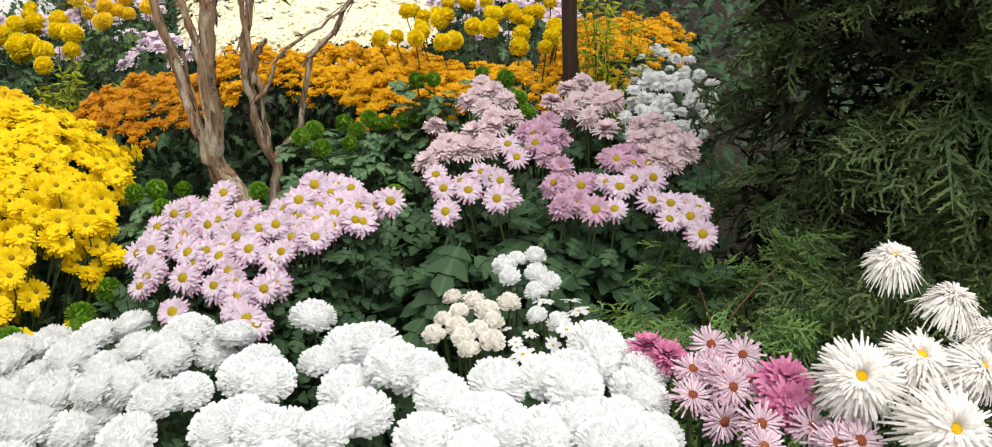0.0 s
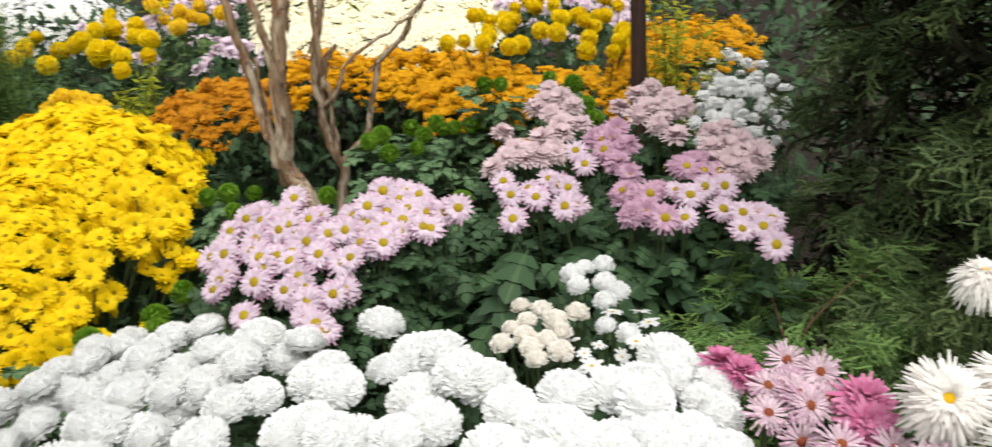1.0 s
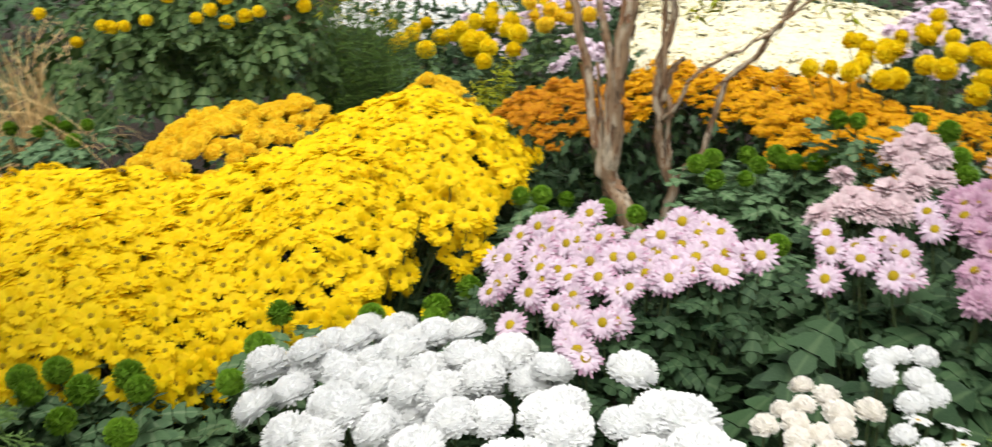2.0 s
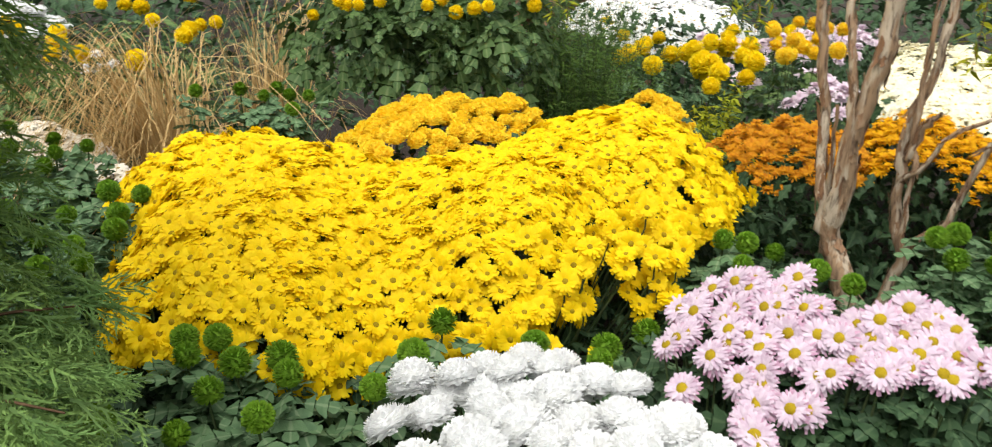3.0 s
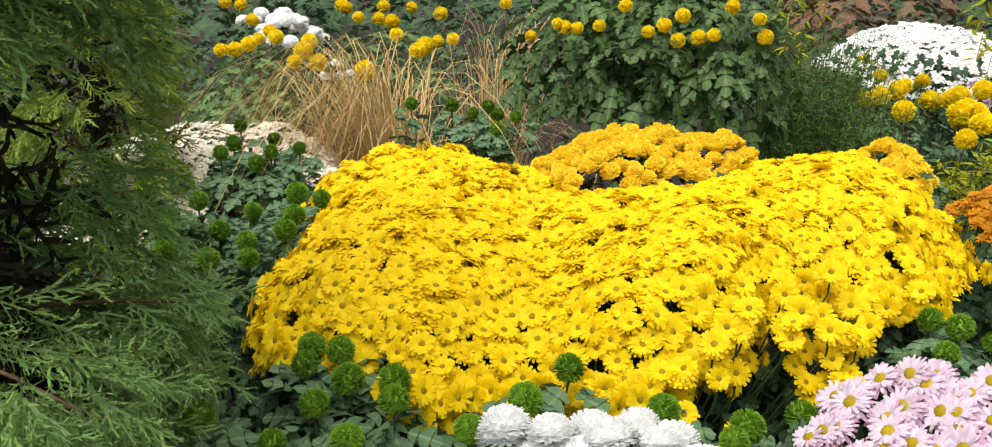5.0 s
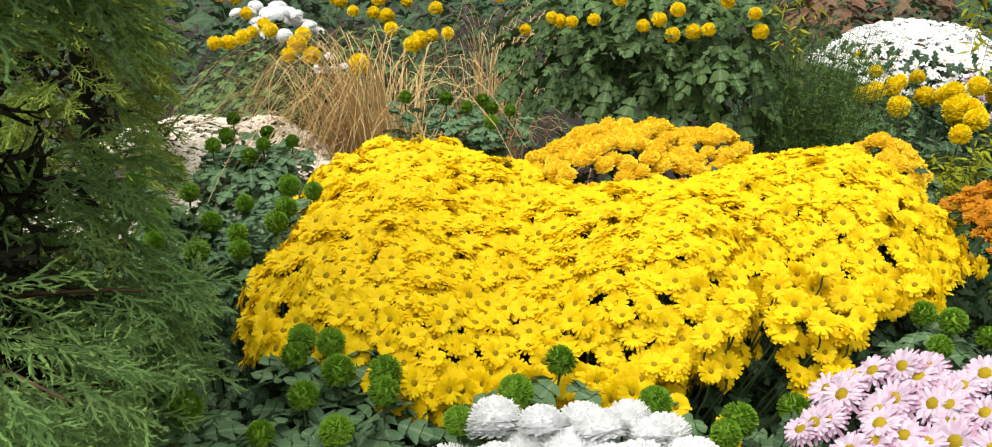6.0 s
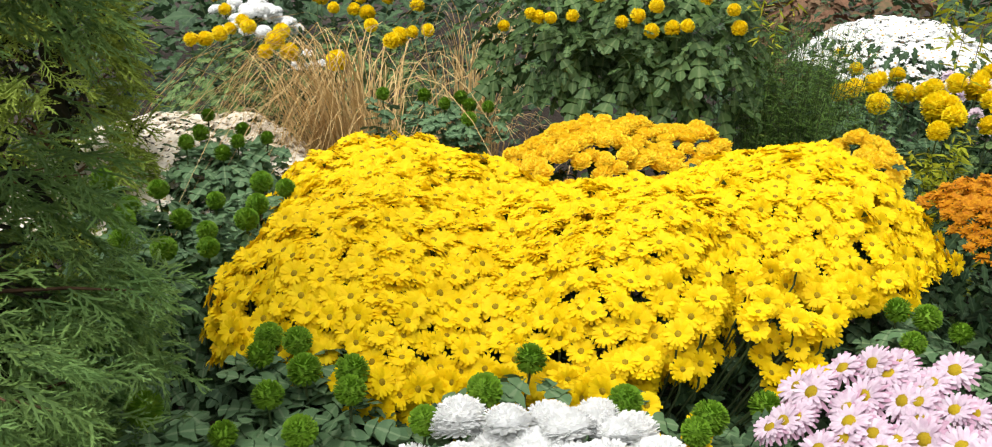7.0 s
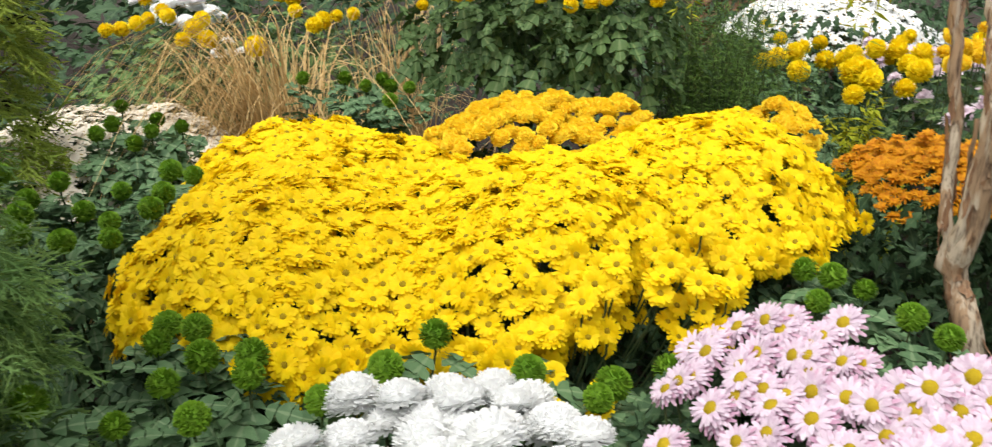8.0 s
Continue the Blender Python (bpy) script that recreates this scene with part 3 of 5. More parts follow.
def pink_daisies_middle():
    t = thing("pink_daisy_plant", 0.08, 1.75, "pink and mauve chrysanthemums, some faded, over a broad leafy bush", "flower", "pink daisy plants")
    single = [(-0.11, 1.66), (-0.06, 1.64), (-0.02, 1.70), (-0.08, 1.70), (-0.09, 1.57), (-0.01, 1.60), (0.01, 1.65), (-0.04, 1.73), (-0.13, 1.71), (0.01, 1.83), (0.03, 1.79), (0.20, 1.65), (0.21, 1.62), (0.20, 1.58), (0.25, 1.67), (0.28, 1.68), (0.27, 1.60), (0.30, 1.57), (0.28, 1.51), (0.32, 1.52), (0.35, 1.56), (0.33, 1.60), (0.34, 1.47), (0.0, 1.69), (-0.05, 1.68)]
    mauve = [(0.11, 1.83), (0.07, 1.84), (0.09, 1.77), (0.12, 1.72), (0.13, 1.66), (0.10, 1.66), (0.16, 1.67), (0.14, 1.61), (0.16, 1.57), (0.12, 1.58), (0.21, 1.77), (0.24, 1.78), (0.22, 1.72), (0.26, 1.73), (0.08, 1.90), (0.10, 1.90), (0.06, 1.88), (0.11, 1.87)]
    faded = [(-0.06, 2.13), (-0.02, 2.13), (-0.05, 2.03), (-0.01, 2.00), (0.01, 2.09), (0.02, 1.97), (-0.04, 2.20), (-0.08, 2.06), (-0.13, 1.92), (-0.11, 1.86), (-0.07, 1.91), (-0.04, 1.92), (-0.13, 1.81), (-0.06, 1.82), (-0.03, 1.84), (-0.08, 1.83), (0.11, 2.06), (0.15, 2.15), (0.17, 2.07), (0.21, 2.14), (0.22, 2.02), (0.24, 2.04), (0.19, 1.97), (0.21, 1.91), (0.15, 2.01), (0.19, 2.20), (0.28, 1.90), (0.31, 1.92), (0.33, 1.87), (0.34, 1.82), (0.31, 1.79), (0.30, 1.85), (0.27, 1.83), (0.35, 1.76), (0.32, 1.73), (0.27, 1.78), (0.36, 1.80), (0.30, 1.74)]
    every = []
    for places, shapes, mat, tilt in ((single, PINK_DAISY, M_PINK, 0.75), (mauve, DOUBLE[:2] + PINK_DAISY[:2], M_MAUVE, 0.5), (faded, DOUBLE, M_DUSTY, 0.35)):
        heads = []
        if tilt < 0.7:
            places = places + [(x + rng.normal(0, 0.014), y + rng.normal(0, 0.02)) for x, y in places]
        for x, y in places:
            z = 0.745 + 0.12 * min(0.5, max(0.0, y - 1.5))
            heads.append((np.array((x, y, z)) + rng.normal(0, 0.006, 3), unit(UP * 0.8 + np.array((0, -tilt, 0)) + rng.normal(0, 0.16, 3)), rng.uniform(0.88, 1.08)))
        blooms(t, (meshes_with_disc if tilt > 0.7 else meshes_of)("pink_flower", shapes, [mat, M_DISC if tilt > 0.45 else mat, M_STEM, M_MAUVE]), heads)
        every += [h[0] for h in heads]
    stems(t, every, (0.1, 1.8), 0.03)
    leaves = collar([(p,) for p in every], 3, 0.055) + bush_leaves(-0.05, 1.62, 0.32, 0.42, 0.10, 0.70, 520, 0.105, 2.4, 0.8) + bush_leaves(0.16, 1.70, 0.25, 0.46, 0.10, 0.70, 520, 0.10, 2.4, 0.8)
    leaves.sort(key=lambda m: m[1, 3] - m[2, 3])
    leafage(t, leaves, M_LEAF, 300)


pink_daisies_near()
pink_daisies_middle()


# ---- yellow daisy mass ----
YELLOW_BED = [(-1.30, 0.885), (-1.16, 0.93), (-0.99, 1.05), (-1.00, 1.17), (-0.93, 1.30), (-0.87, 1.38), (-0.86, 1.50), (-0.90, 1.58), (-0.95, 1.68), (-0.96, 1.78), (-0.91, 1.87), (-0.86, 1.98), (-0.94, 2.20), (-1.15, 2.38), (-1.42, 2.50), (-1.60, 2.42), (-1.57, 2.12), (-1.53, 1.85), (-1.60, 1.72), (-1.98, 1.55), (-2.10, 1.36), (-1.96, 1.15), (-1.62, 1.06), (-1.41, 0.915)]
YELLOW_HUMPS = ((-1.36, 1.12, 0.05, 0.036), (-1.53, 1.50, 0.018, -0.085), (-1.06, 1.25, 0.02, -0.052), (-1.0, 1.6, 0.05, 0.066), (-1.15, 2.05, 0.06, 0.078), (-1.84, 1.31, 0.05, -0.034), (-1.28, 1.38, 0.02, -0.045), (-1.3, 1.85, 0.04, -0.030))


def yellow_height(x, y):
    d = edge_distance(x, y, YELLOW_BED)
    soft_edge = 0.085 - 0.04 * min(1.0, max(0.0, (-1.45 - x) / 0.25))
    z = 0.632 + 0.135 * (1 - math.exp(-d / soft_edge))
    for cx, cy, w, h in YELLOW_HUMPS:
        z += h * math.exp(-((x - cx) ** 2 + (y - cy) ** 2) / w)
    return z + 0.018 * wobble(x, y, 7.0, 3.0) + 0.012 * wobble(x, y, 19.0, 6.0)


def yellow_mass():
    t = thing("yellow_daisy_bed", -1.35, 1.6, "dense low mound of bright yellow small chrysanthemums in two lobes", "flower")
    heads = []
    for x, y, deep in [(*p, 0) for p in scatter(YELLOW_BED, 0.0265, 60)] + [(*p, 1) for p in scatter(YELLOW_BED, 0.025, 40)]:
        if wobble(x, y, 16, 8.0) > 0.6:
            continue
        e = 0.012
        g = np.array((yellow_height(x + e, y) - yellow_height(x - e, y), yellow_height(x, y + e) - yellow_height(x, y - e))) / (2 * e)
        g *= min(0.8, 0.9 / max(np.linalg.norm(g), 1e-6))
        z = yellow_height(x, y)
        n = unit(np.array((0.06 - g[0], -0.10 - g[1], 1.0)) + rng.normal(0, 0.24, 3))
        heads.append((np.array((x, y, z + rng.normal(0, 0.005) - 0.013 * deep)), n, rng.uniform(0.88, 1.14)))
    c = np.array((-1.35, 1.6))
    k = len(YELLOW_BED)
    for i in range(k):
        a, b = np.array(YELLOW_BED[i]), np.array(YELLOW_BED[(i + 1) % k])
        side = unit((b - a)[::-1] * (1, -1))
        for s in np.arange(0, 1, 0.026 / np.linalg.norm(b - a)):
            p = a + (b - a) * s
            low = 0.035 + 0.05 * (wobble(p[0], p[1], 5.0, 1.0) + 0.5) if p[0] > -1.4 and p[1] < 1.9 else 0.02
            if p[0] > -1.04 and 1.15 < p[1] < 1.85:
                low *= 0.9 + 1.5 * wobble(p[0], p[1], 23.0, 5.0)
            top = yellow_height(p[0], p[1]) + 0.008
            for z in np.arange(top, top - low, -0.026):
                o = rng.normal(0, 0.014)
                heads.append((np.array((p[0] + side[0] * o, p[1] + side[1] * o, z + rng.normal(0, 0.008))), unit(np.array((side[0], side[1], 0.55)) + rng.normal(0, 0.25, 3)), rng.uniform(0.85, 1.1)))
    for x, y, z, n in ((-0.83, 1.47, 0.735, 7), (-0.82, 1.40, 0.68, 7), (-0.81, 1.56, 0.735, 6), (-0.775, 1.68, 0.72, 6), (-0.765, 1.64, 0.68, 7), (-0.77, 1.60, 0.645, 6), (-0.85, 1.63, 0.75, 6), (-0.84, 1.75, 0.725, 5), (-0.87, 1.70, 0.755, 6), (-0.86, 1.32, 0.64, 5), (-0.72, 1.33, 0.64, 4), (-0.70, 1.36, 0.645, 3), (-0.81, 1.52, 0.65, 2), (-0.88, 1.86, 0.70, 4), (-0.84, 1.93, 0.73, 5)):
        for _ in range(n):
            q = rng.normal(0, 1, 3) * (0.024, 0.028, 0.014)
            heads.append((np.array((x, y, z)) + q, unit(np.array((0.55, -0.5, 0.75)) + rng.normal(0, 0.3, 3)), rng.uniform(0.85, 1.08)))
    heads.sort(key=lambda h: (h[0][0] - 0.1) ** 2 + (h[0][1] - 0.6) ** 2)
    mats = [M_YELLOW, M_DISC_OLIVE, M_STEM]
    blooms(t, meshes_with_disc("yellow_daisy", YELLOW_DAISY, mats), heads[:300])
    bloom_mass(t, YELLOW_DAISY, mats, heads[300:])
    stems(t, [h[0] - (0, 0, 0.01) for h in heads[:700:2]], (-1.35, 1.6), 0.02)
    leaves = []
    for x, y in scatter(YELLOW_BED, 0.035):
        z = yellow_height(x, y) - 0.06
        d = unit(np.array((x, y)) - c)
        for q in range(2):
            leaves.append(frame_of((x, y, z - 0.05 * q - rng.uniform(0, 0.05)), unit(UP + rng.normal(0, 0.4, 3)), 0, rng.uniform(0.035, 0.06), np.array((d[0], d[1], -0.2)) + rng.normal(0, 0.5, 3)))
    for i in range(k):
        a, b = np.array(YELLOW_BED[i]), np.array(YELLOW_BED[(i + 1) % k])
        side = unit((b - a)[::-1] * (1, -1))
        for s in np.arange(0, 1, 0.012 / np.linalg.norm(b - a)):
            p = a + (b - a) * s
            for z in (0.60, 0.52, 0.43):
                o = rng.uniform(-0.06, 0.01)
                leaves.append(frame_of((p[0] + side[0] * o, p[1] + side[1] * o, z + rng.uniform(-0.04, 0.04)), unit(np.array((side[0], side[1], 0.8)) + rng.normal(0, 0.4, 3)), 0, rng.uniform(0.035, 0.06), np.array((side[0], side[1], -0.5)) + rng.normal(0, 0.5, 3)))
    leaves += bush_leaves(-0.92, 1.64, 0.20, 0.20, 0.1, 0.66, 260, 0.055)
    leafage(t, leaves, M_LEAF, 0, LEAVES)


yellow_mass()


# ---- drifts of flowers ----
def drift(name, label, poly, z, gap, shapes, mats, size, leaf, group="", single=300, tilt=0.25, bumps=0.03, edge=0.06, leaf_mat=None, scale=6.0, sink=0.10):
    """A level patch of one kind of flower with its leaves below."""
    poly = [tuple(p) for p in poly]
    cx, cy = np.mean([p[0] for p in poly]), np.mean([p[1] for p in poly])
    t = thing(name, cx, cy, label, "flower", group)
    heads, leaves = [], []
    lift = lambda x, y: z - sink * math.exp(-edge_distance(x, y, poly) / edge) + bumps * wobble(x, y, scale, cx)
    for x, y in scatter(poly, gap):
        d = np.array((x - cx, y - cy, 0.0)) * 0.6
        heads.append((np.array((x, y, lift(x, y) + rng.normal(0, 0.007))), unit(UP + d + np.array((0.05, -tilt, 0)) + rng.normal(0, 0.2, 3)), size * rng.uniform(0.85, 1.12)))
    heads.sort(key=lambda h: (h[0][0] - 0.1) ** 2 + (h[0][1] - 0.5) ** 2)
    blooms(t, meshes_of(name, shapes, mats), heads[:single])
    if len(heads) > single:
        bloom_mass(t, shapes, mats, heads[single:])
    for x, y in scatter(poly, 0.05):
        for q in range(3):
            leaves.append(frame_of((x, y, lift(x, y) - 0.03 - 0.07 * q - rng.uniform(0, 0.06)), unit(UP + rng.normal(0, 0.4, 3)), 0, leaf * rng.uniform(0.7, 1.2), rng.normal(0, 0.7, 3) + (0, -0.3, 0)))
    k = len(poly)
    turn = sum(poly[i - 1][0] * poly[i][1] - poly[i][0] * poly[i - 1][1] for i in range(k))
    for i in range(k):
        a, b = np.array(poly[i]), np.array(poly[(i + 1) % k])
        side = unit((b - a)[::-1] * (1, -1)) * (1 if turn > 0 else -1)
        for s in np.arange(0, 1, 0.024 / np.linalg.norm(b - a)):
            p = a + (b - a) * s
            for h in np.arange(z - 0.09, 0.1, -0.08):
                o = rng.uniform(-0.06, 0.03)
                leaves.append(frame_of((p[0] + side[0] * o, p[1] + side[1] * o, h + rng.uniform(-0.04, 0.04)), unit(np.array((side[0], side[1], 0.8)) + rng.normal(0, 0.4, 3)), 0, leaf * rng.uniform(0.7, 1.2), np.array((side[0], side[1], -0.5)) + rng.normal(0, 0.5, 3)))
    leafage(t, leaves, leaf_mat or M_LEAF, 0, FEW_LEAVES)
    return t


drift("amber_pompon_plant", "golden amber pompon chrysanthemums behind the yellow mound", [(-1.9, 1.74), (-1.66, 1.7), (-1.6, 1.82), (-1.62, 2.04), (-1.63, 2.28), (-1.76, 2.36), (-1.93, 2.26), (-2.02, 2.05)], 0.745, 0.030, AMBER_POM, [M_AMBER, M_DISC, M_STEM], 1.0, 0.05, bumps=0.03, scale=9)
drift("amber_pompon_plant", "small heap of golden amber pompon chrysanthemums", [(-1.58, 2.48), (-1.42, 2.5), (-1.33, 2.48), (-1.34, 2.6), (-1.52, 2.7), (-1.62, 2.62)], 0.77, 0.031, AMBER_POM, [M_AMBER, M_DISC, M_STEM], 1.0, 0.05)
drift("rust_flower_drift", "carpet of small rust orange chrysanthemums", [(-1.24, 2.5), (-0.98, 2.34), (-0.82, 2.5), (-0.86, 2.7), (-1.02, 2.8), (-1.17, 2.66)], 0.735, 0.0135, ORANGE_DAISY, [M_RUST, M_RUST, M_STEM], 1.05, 0.045, bumps=0.055, scale=15, edge=0.05, sink=0.07)
drift("orange_flower_drift", "carpet of small orange chrysanthemums behind the tree", [(-0.84, 2.6), (-0.7, 2.74), (-0.56, 2.72), (-0.45, 2.56), (-0.37, 2.38), (-0.27, 2.36), (-0.2, 2.5), (-0.1, 2.62), (-0.14, 2.82), (-0.32, 3.02), (-0.5, 3.08), (-0.95, 3.08), (-1.0, 2.8), (-0.86, 2.68)], 0.735, 0.0135, ORANGE_DAISY, [M_ORANGE, M_RUST, M_STEM], 1.05, 0.045, bumps=0.055, scale=15, edge=0.05, sink=0.07)
drift("orange_flower_drift", "patchy orange chrysanthemums beside the wooden post", [(0.10, 2.42), (0.22, 2.50), (0.33, 2.68), (0.52, 2.84), (0.62, 3.2), (0.35, 3.4), (0.1, 3.1), (0.08, 2.7)], 0.735, 0.019, ORANGE_DAISY, [M_ORANGE, M_RUST, M_STEM], 1.05, 0.045, bumps=0.06, scale=10, edge=0.03)
drift("orange_flower_drift", "sparse fading orange chrysanthemums among green buttons", [(-0.20, 2.30), (-0.05, 2.27), (0.05, 2.31), (0.10, 2.42), (0.09, 2.66), (-0.05, 2.74), (-0.22, 2.62)], 0.745, 0.022, ORANGE_DAISY, [M_ORANGE, M_RUST, M_STEM], 1.1, 0.045, bumps=0.05, scale=10, edge=0.03)
drift("cream_flower_drift", "pale cream chrysanthemums in a bright broad drift", [(-0.98, 3.14), (-0.36, 3.1), (-0.3, 3.5), (-0.25, 4.3), (-1.6, 4.4), (-1.25, 3.5)], 0.75, 0.019, TINY_DAISY, [M_IVORY, M_DISC_YELLOW, M_STEM], 1.3, 0.05, single=150)
drift("lilac_flower_drift", "pale lilac pink chrysanthemums in a loose drift", [(-0.35, 3.6), (-0.05, 3.4), (0.25, 3.5), (0.3, 4.4), (-0.35, 4.4)], 0.76, 0.05, DOUBLE, [M_LILAC, M_LILAC, M_STEM], 1.1, 0.05, bumps=0.06)
drift("lilac_flower_drift", "pale lilac pink chrysanthemums behind yellow pompons", [(-2.05, 3.5), (-1.7, 3.38), (-1.5, 3.6), (-1.5, 4.4), (-1.85, 4.6), (-1.85, 3.8)], 0.76, 0.05, DOUBLE, [M_LILAC, M_LILAC, M_STEM], 1.1, 0.05, bumps=0.06)
drift("pale_pink_flower_plant", "small heap of whitish pink chrysanthemums near the tree", [(-1.28, 3.0), (-1.1, 2.95), (-1.05, 3.15), (-1.25, 3.2)], 0.80, 0.05, DOUBLE, [M_LILAC, M_LILAC, M_STEM], 1.2, 0.05)
drift("white_flower_mound", "rounded mound of small white chrysanthemums at the back", [(-2.8, 3.62), (-2.4, 3.52), (-2.12, 3.55), (-2.0, 3.8), (-2.15, 4.3), (-2.7, 4.5), (-3.1, 4.1)], 0.89, 0.024, TINY_DAISY, [M_WHITE, M_DISC_YELLOW, M_STEM], 1.3, 0.05, edge=0.22, sink=0.2, single=200)
drift("white_flower_plant", "whitish pink chrysanthemums beside the dark conifer", [(0.28, 2.2), (0.31, 2.03), (0.44, 2.08), (0.54, 2.37), (0.46, 2.58), (0.33, 2.5)], 0.79, 0.024, DOUBLE, [M_WHITE, M_DUSTY, M_STEM], 0.64, 0.05, bumps=0.09, scale=11)
drift("white_flower_plant", "small clump of white chrysanthemums among yellow pompons", [(-4.15, 1.42), (-3.75, 1.48), (-3.7, 1.72), (-4.1, 1.75)], 0.83, 0.055, WHITE_POM, [M_WHITE, M_WHITE, M_STEM], 1.0, 0.05, bumps=0.05)
drift("white_flower_plant", "few white chrysanthemums beside the dry grass", [(-3.05, 1.50), (-2.92, 1.46), (-2.88, 1.56), (-3.0, 1.6)], 0.82, 0.04, DOUBLE, [M_WHITE, M_WHITE, M_STEM], 0.9, 0.05)
drift("cream_ground_flowers", "low creamy white chrysanthemums in a spreading patch", [(-3.1, 0.9), (-2.55, 0.55), (-2.2, 0.55), (-2.2, 0.85), (-2.24, 1.36), (-2.6, 1.42), (-3.05, 1.4)], 0.6, 0.02, TINY_DAISY, [M_PEACH, M_DISC, M_STEM], 1.2, 0.05)


# ---- green button chrysanthemums ----
def button_plant(label, places, leaves, single=120, mat=None):
    cx, cy = np.mean([p[0] for p in places]), np.mean([p[1] for p in places])
    t = thing("green_button_plant", cx, cy, label, "flower", "green button plants")
    heads = [(np.array(p), leaning(p, (cx, cy), 0.6, 0.2), rng.uniform(0.85, 1.1)) for p in places]
    blooms(t, meshes_of("green_button", BUTTON, [M_BUTTON, M_DISC, M_STEM]), heads, "button_flower")
    stems(t, [h[0] for h in heads], (cx, cy), 0.02)
    out = []
    for cxx, cyy, rx, ry, z1, n, s in leaves:
        out += bush_leaves(cxx, cyy, rx, ry, 0.05, z1, n, s, 2.4, 0.7)
    for p in places:
        for _ in range(20):
            a = rng.uniform(0, 6.28)
            out.append(frame_of(np.array(p) + (0.012 * math.cos(a), 0.012 * math.sin(a), -rng.uniform(0.02, 0.12)), unit(UP + rng.normal(0, 0.3, 3)), 0, rng.uniform(0.045, 0.075), (math.cos(a), math.sin(a), -0.1)))
    rng.shuffle(out)
    leafage(t, out, mat or M_LEAF_BLUE, single)


button_plant("green button chrysanthemums low in front of the yellow mound", [(-1.15, 0.93, 0.67), (-1.10, 0.96, 0.68), (-1.08, 0.90, 0.68), (-1.03, 0.95, 0.67), (-1.00, 1.01, 0.67), (-1.00, 0.89, 0.66), (-0.95, 0.99, 0.67), (-0.96, 0.82, 0.64), (-0.88, 0.90, 0.67), (-0.98, 0.73, 0.69), (-0.91, 1.25, 0.68), (-0.86, 1.15, 0.68), (-0.81, 1.04, 0.69), (-0.77, 1.32, 0.67), (-0.70, 1.41, 0.66), (-0.68, 1.37, 0.66), (-0.69, 1.50, 0.66)],
             [(-0.97, 0.92, 0.24, 0.24, 0.64, 620, 0.078), (-0.76, 1.3, 0.2, 0.27, 0.63, 500, 0.06)], 250)
button_plant("bushy green button chrysanthemums beside the juniper", [(-1.72, 0.76, 0.77), (-1.70, 0.80, 0.72), (-1.62, 0.78, 0.72), (-1.57, 0.77, 0.70), (-1.72, 0.86, 0.74), (-1.67, 0.89, 0.69), (-1.73, 0.97, 0.70), (-1.56, 0.92, 0.70), (-1.50, 0.91, 0.69), (-1.47, 0.83, 0.71), (-1.62, 1.03, 0.72), (-1.54, 0.99, 0.72), (-1.67, 1.10, 0.73), (-1.79, 1.08, 0.71), (-2.48, 1.10, 0.70), (-2.33, 1.05, 0.69), (-2.37, 1.17, 0.68), (-2.15, 1.07, 0.68), (-2.25, 1.13, 0.68), (-2.22, 1.20, 0.69), (-2.25, 1.00, 0.69)],
             [(-1.66, 0.93, 0.34, 0.22, 0.69, 800, 0.068), (-2.25, 1.10, 0.30, 0.20, 0.69, 800, 0.068), (-1.40, 0.85, 0.16, 0.14, 0.50, 120, 0.07)], 200)
button_plant("green button chrysanthemums at the foot of the tree", [(-0.79, 1.88, 0.69), (-0.75, 1.90, 0.69), (-0.71, 1.82, 0.68), (-0.70, 1.92, 0.68), (-0.60, 1.90, 0.68), (-0.52, 1.87, 0.69), (-0.22, 1.80, 0.70)],
             [(-0.62, 1.85, 0.25, 0.16, 0.65, 260, 0.055), (-0.28, 1.88, 0.24, 0.26, 0.66, 420, 0.06)], 80)
button_plant("green button chrysanthemums among dark leaves behind the pink flowers", [(-0.43, 2.10, 0.70), (-0.37, 2.13, 0.70), (-0.50, 2.19, 0.70), (-0.48, 2.24, 0.70), (-0.37, 2.23, 0.70), (-0.42, 2.32, 0.69), (-0.36, 2.35, 0.69), (-0.30, 2.28, 0.70), (-0.26, 2.29, 0.70), (-0.22, 2.32, 0.7), (-0.33, 2.30, 0.69)],
             [(-0.38, 2.1, 0.28, 0.28, 0.68, 650, 0.06)], 100)
button_plant("green button chrysanthemums near the wooden post", [(-0.22, 2.30, 0.80), (-0.18, 2.30, 0.80), (-0.06, 2.34, 0.80), (0.0, 2.28, 0.80), (0.03, 2.2, 0.77), (0.05, 2.15, 0.75), (0.2, 2.1, 0.74), (0.22, 2.14, 0.74)],
             [(0.0, 2.2, 0.28, 0.14, 0.70, 260, 0.05)], 40)
button_plant("green button chrysanthemums between the dry grass and the yellow mound", [(-2.32, 1.69, 0.75), (-2.24, 1.72, 0.74), (-2.2, 1.78, 0.74), (-2.3, 1.8, 0.74), (-2.42, 1.6, 0.74), (-2.12, 1.74, 0.72), (-2.16, 1.82, 0.74)],
             [(-2.24, 1.68, 0.28, 0.2, 0.72, 600, 0.05)], 60)


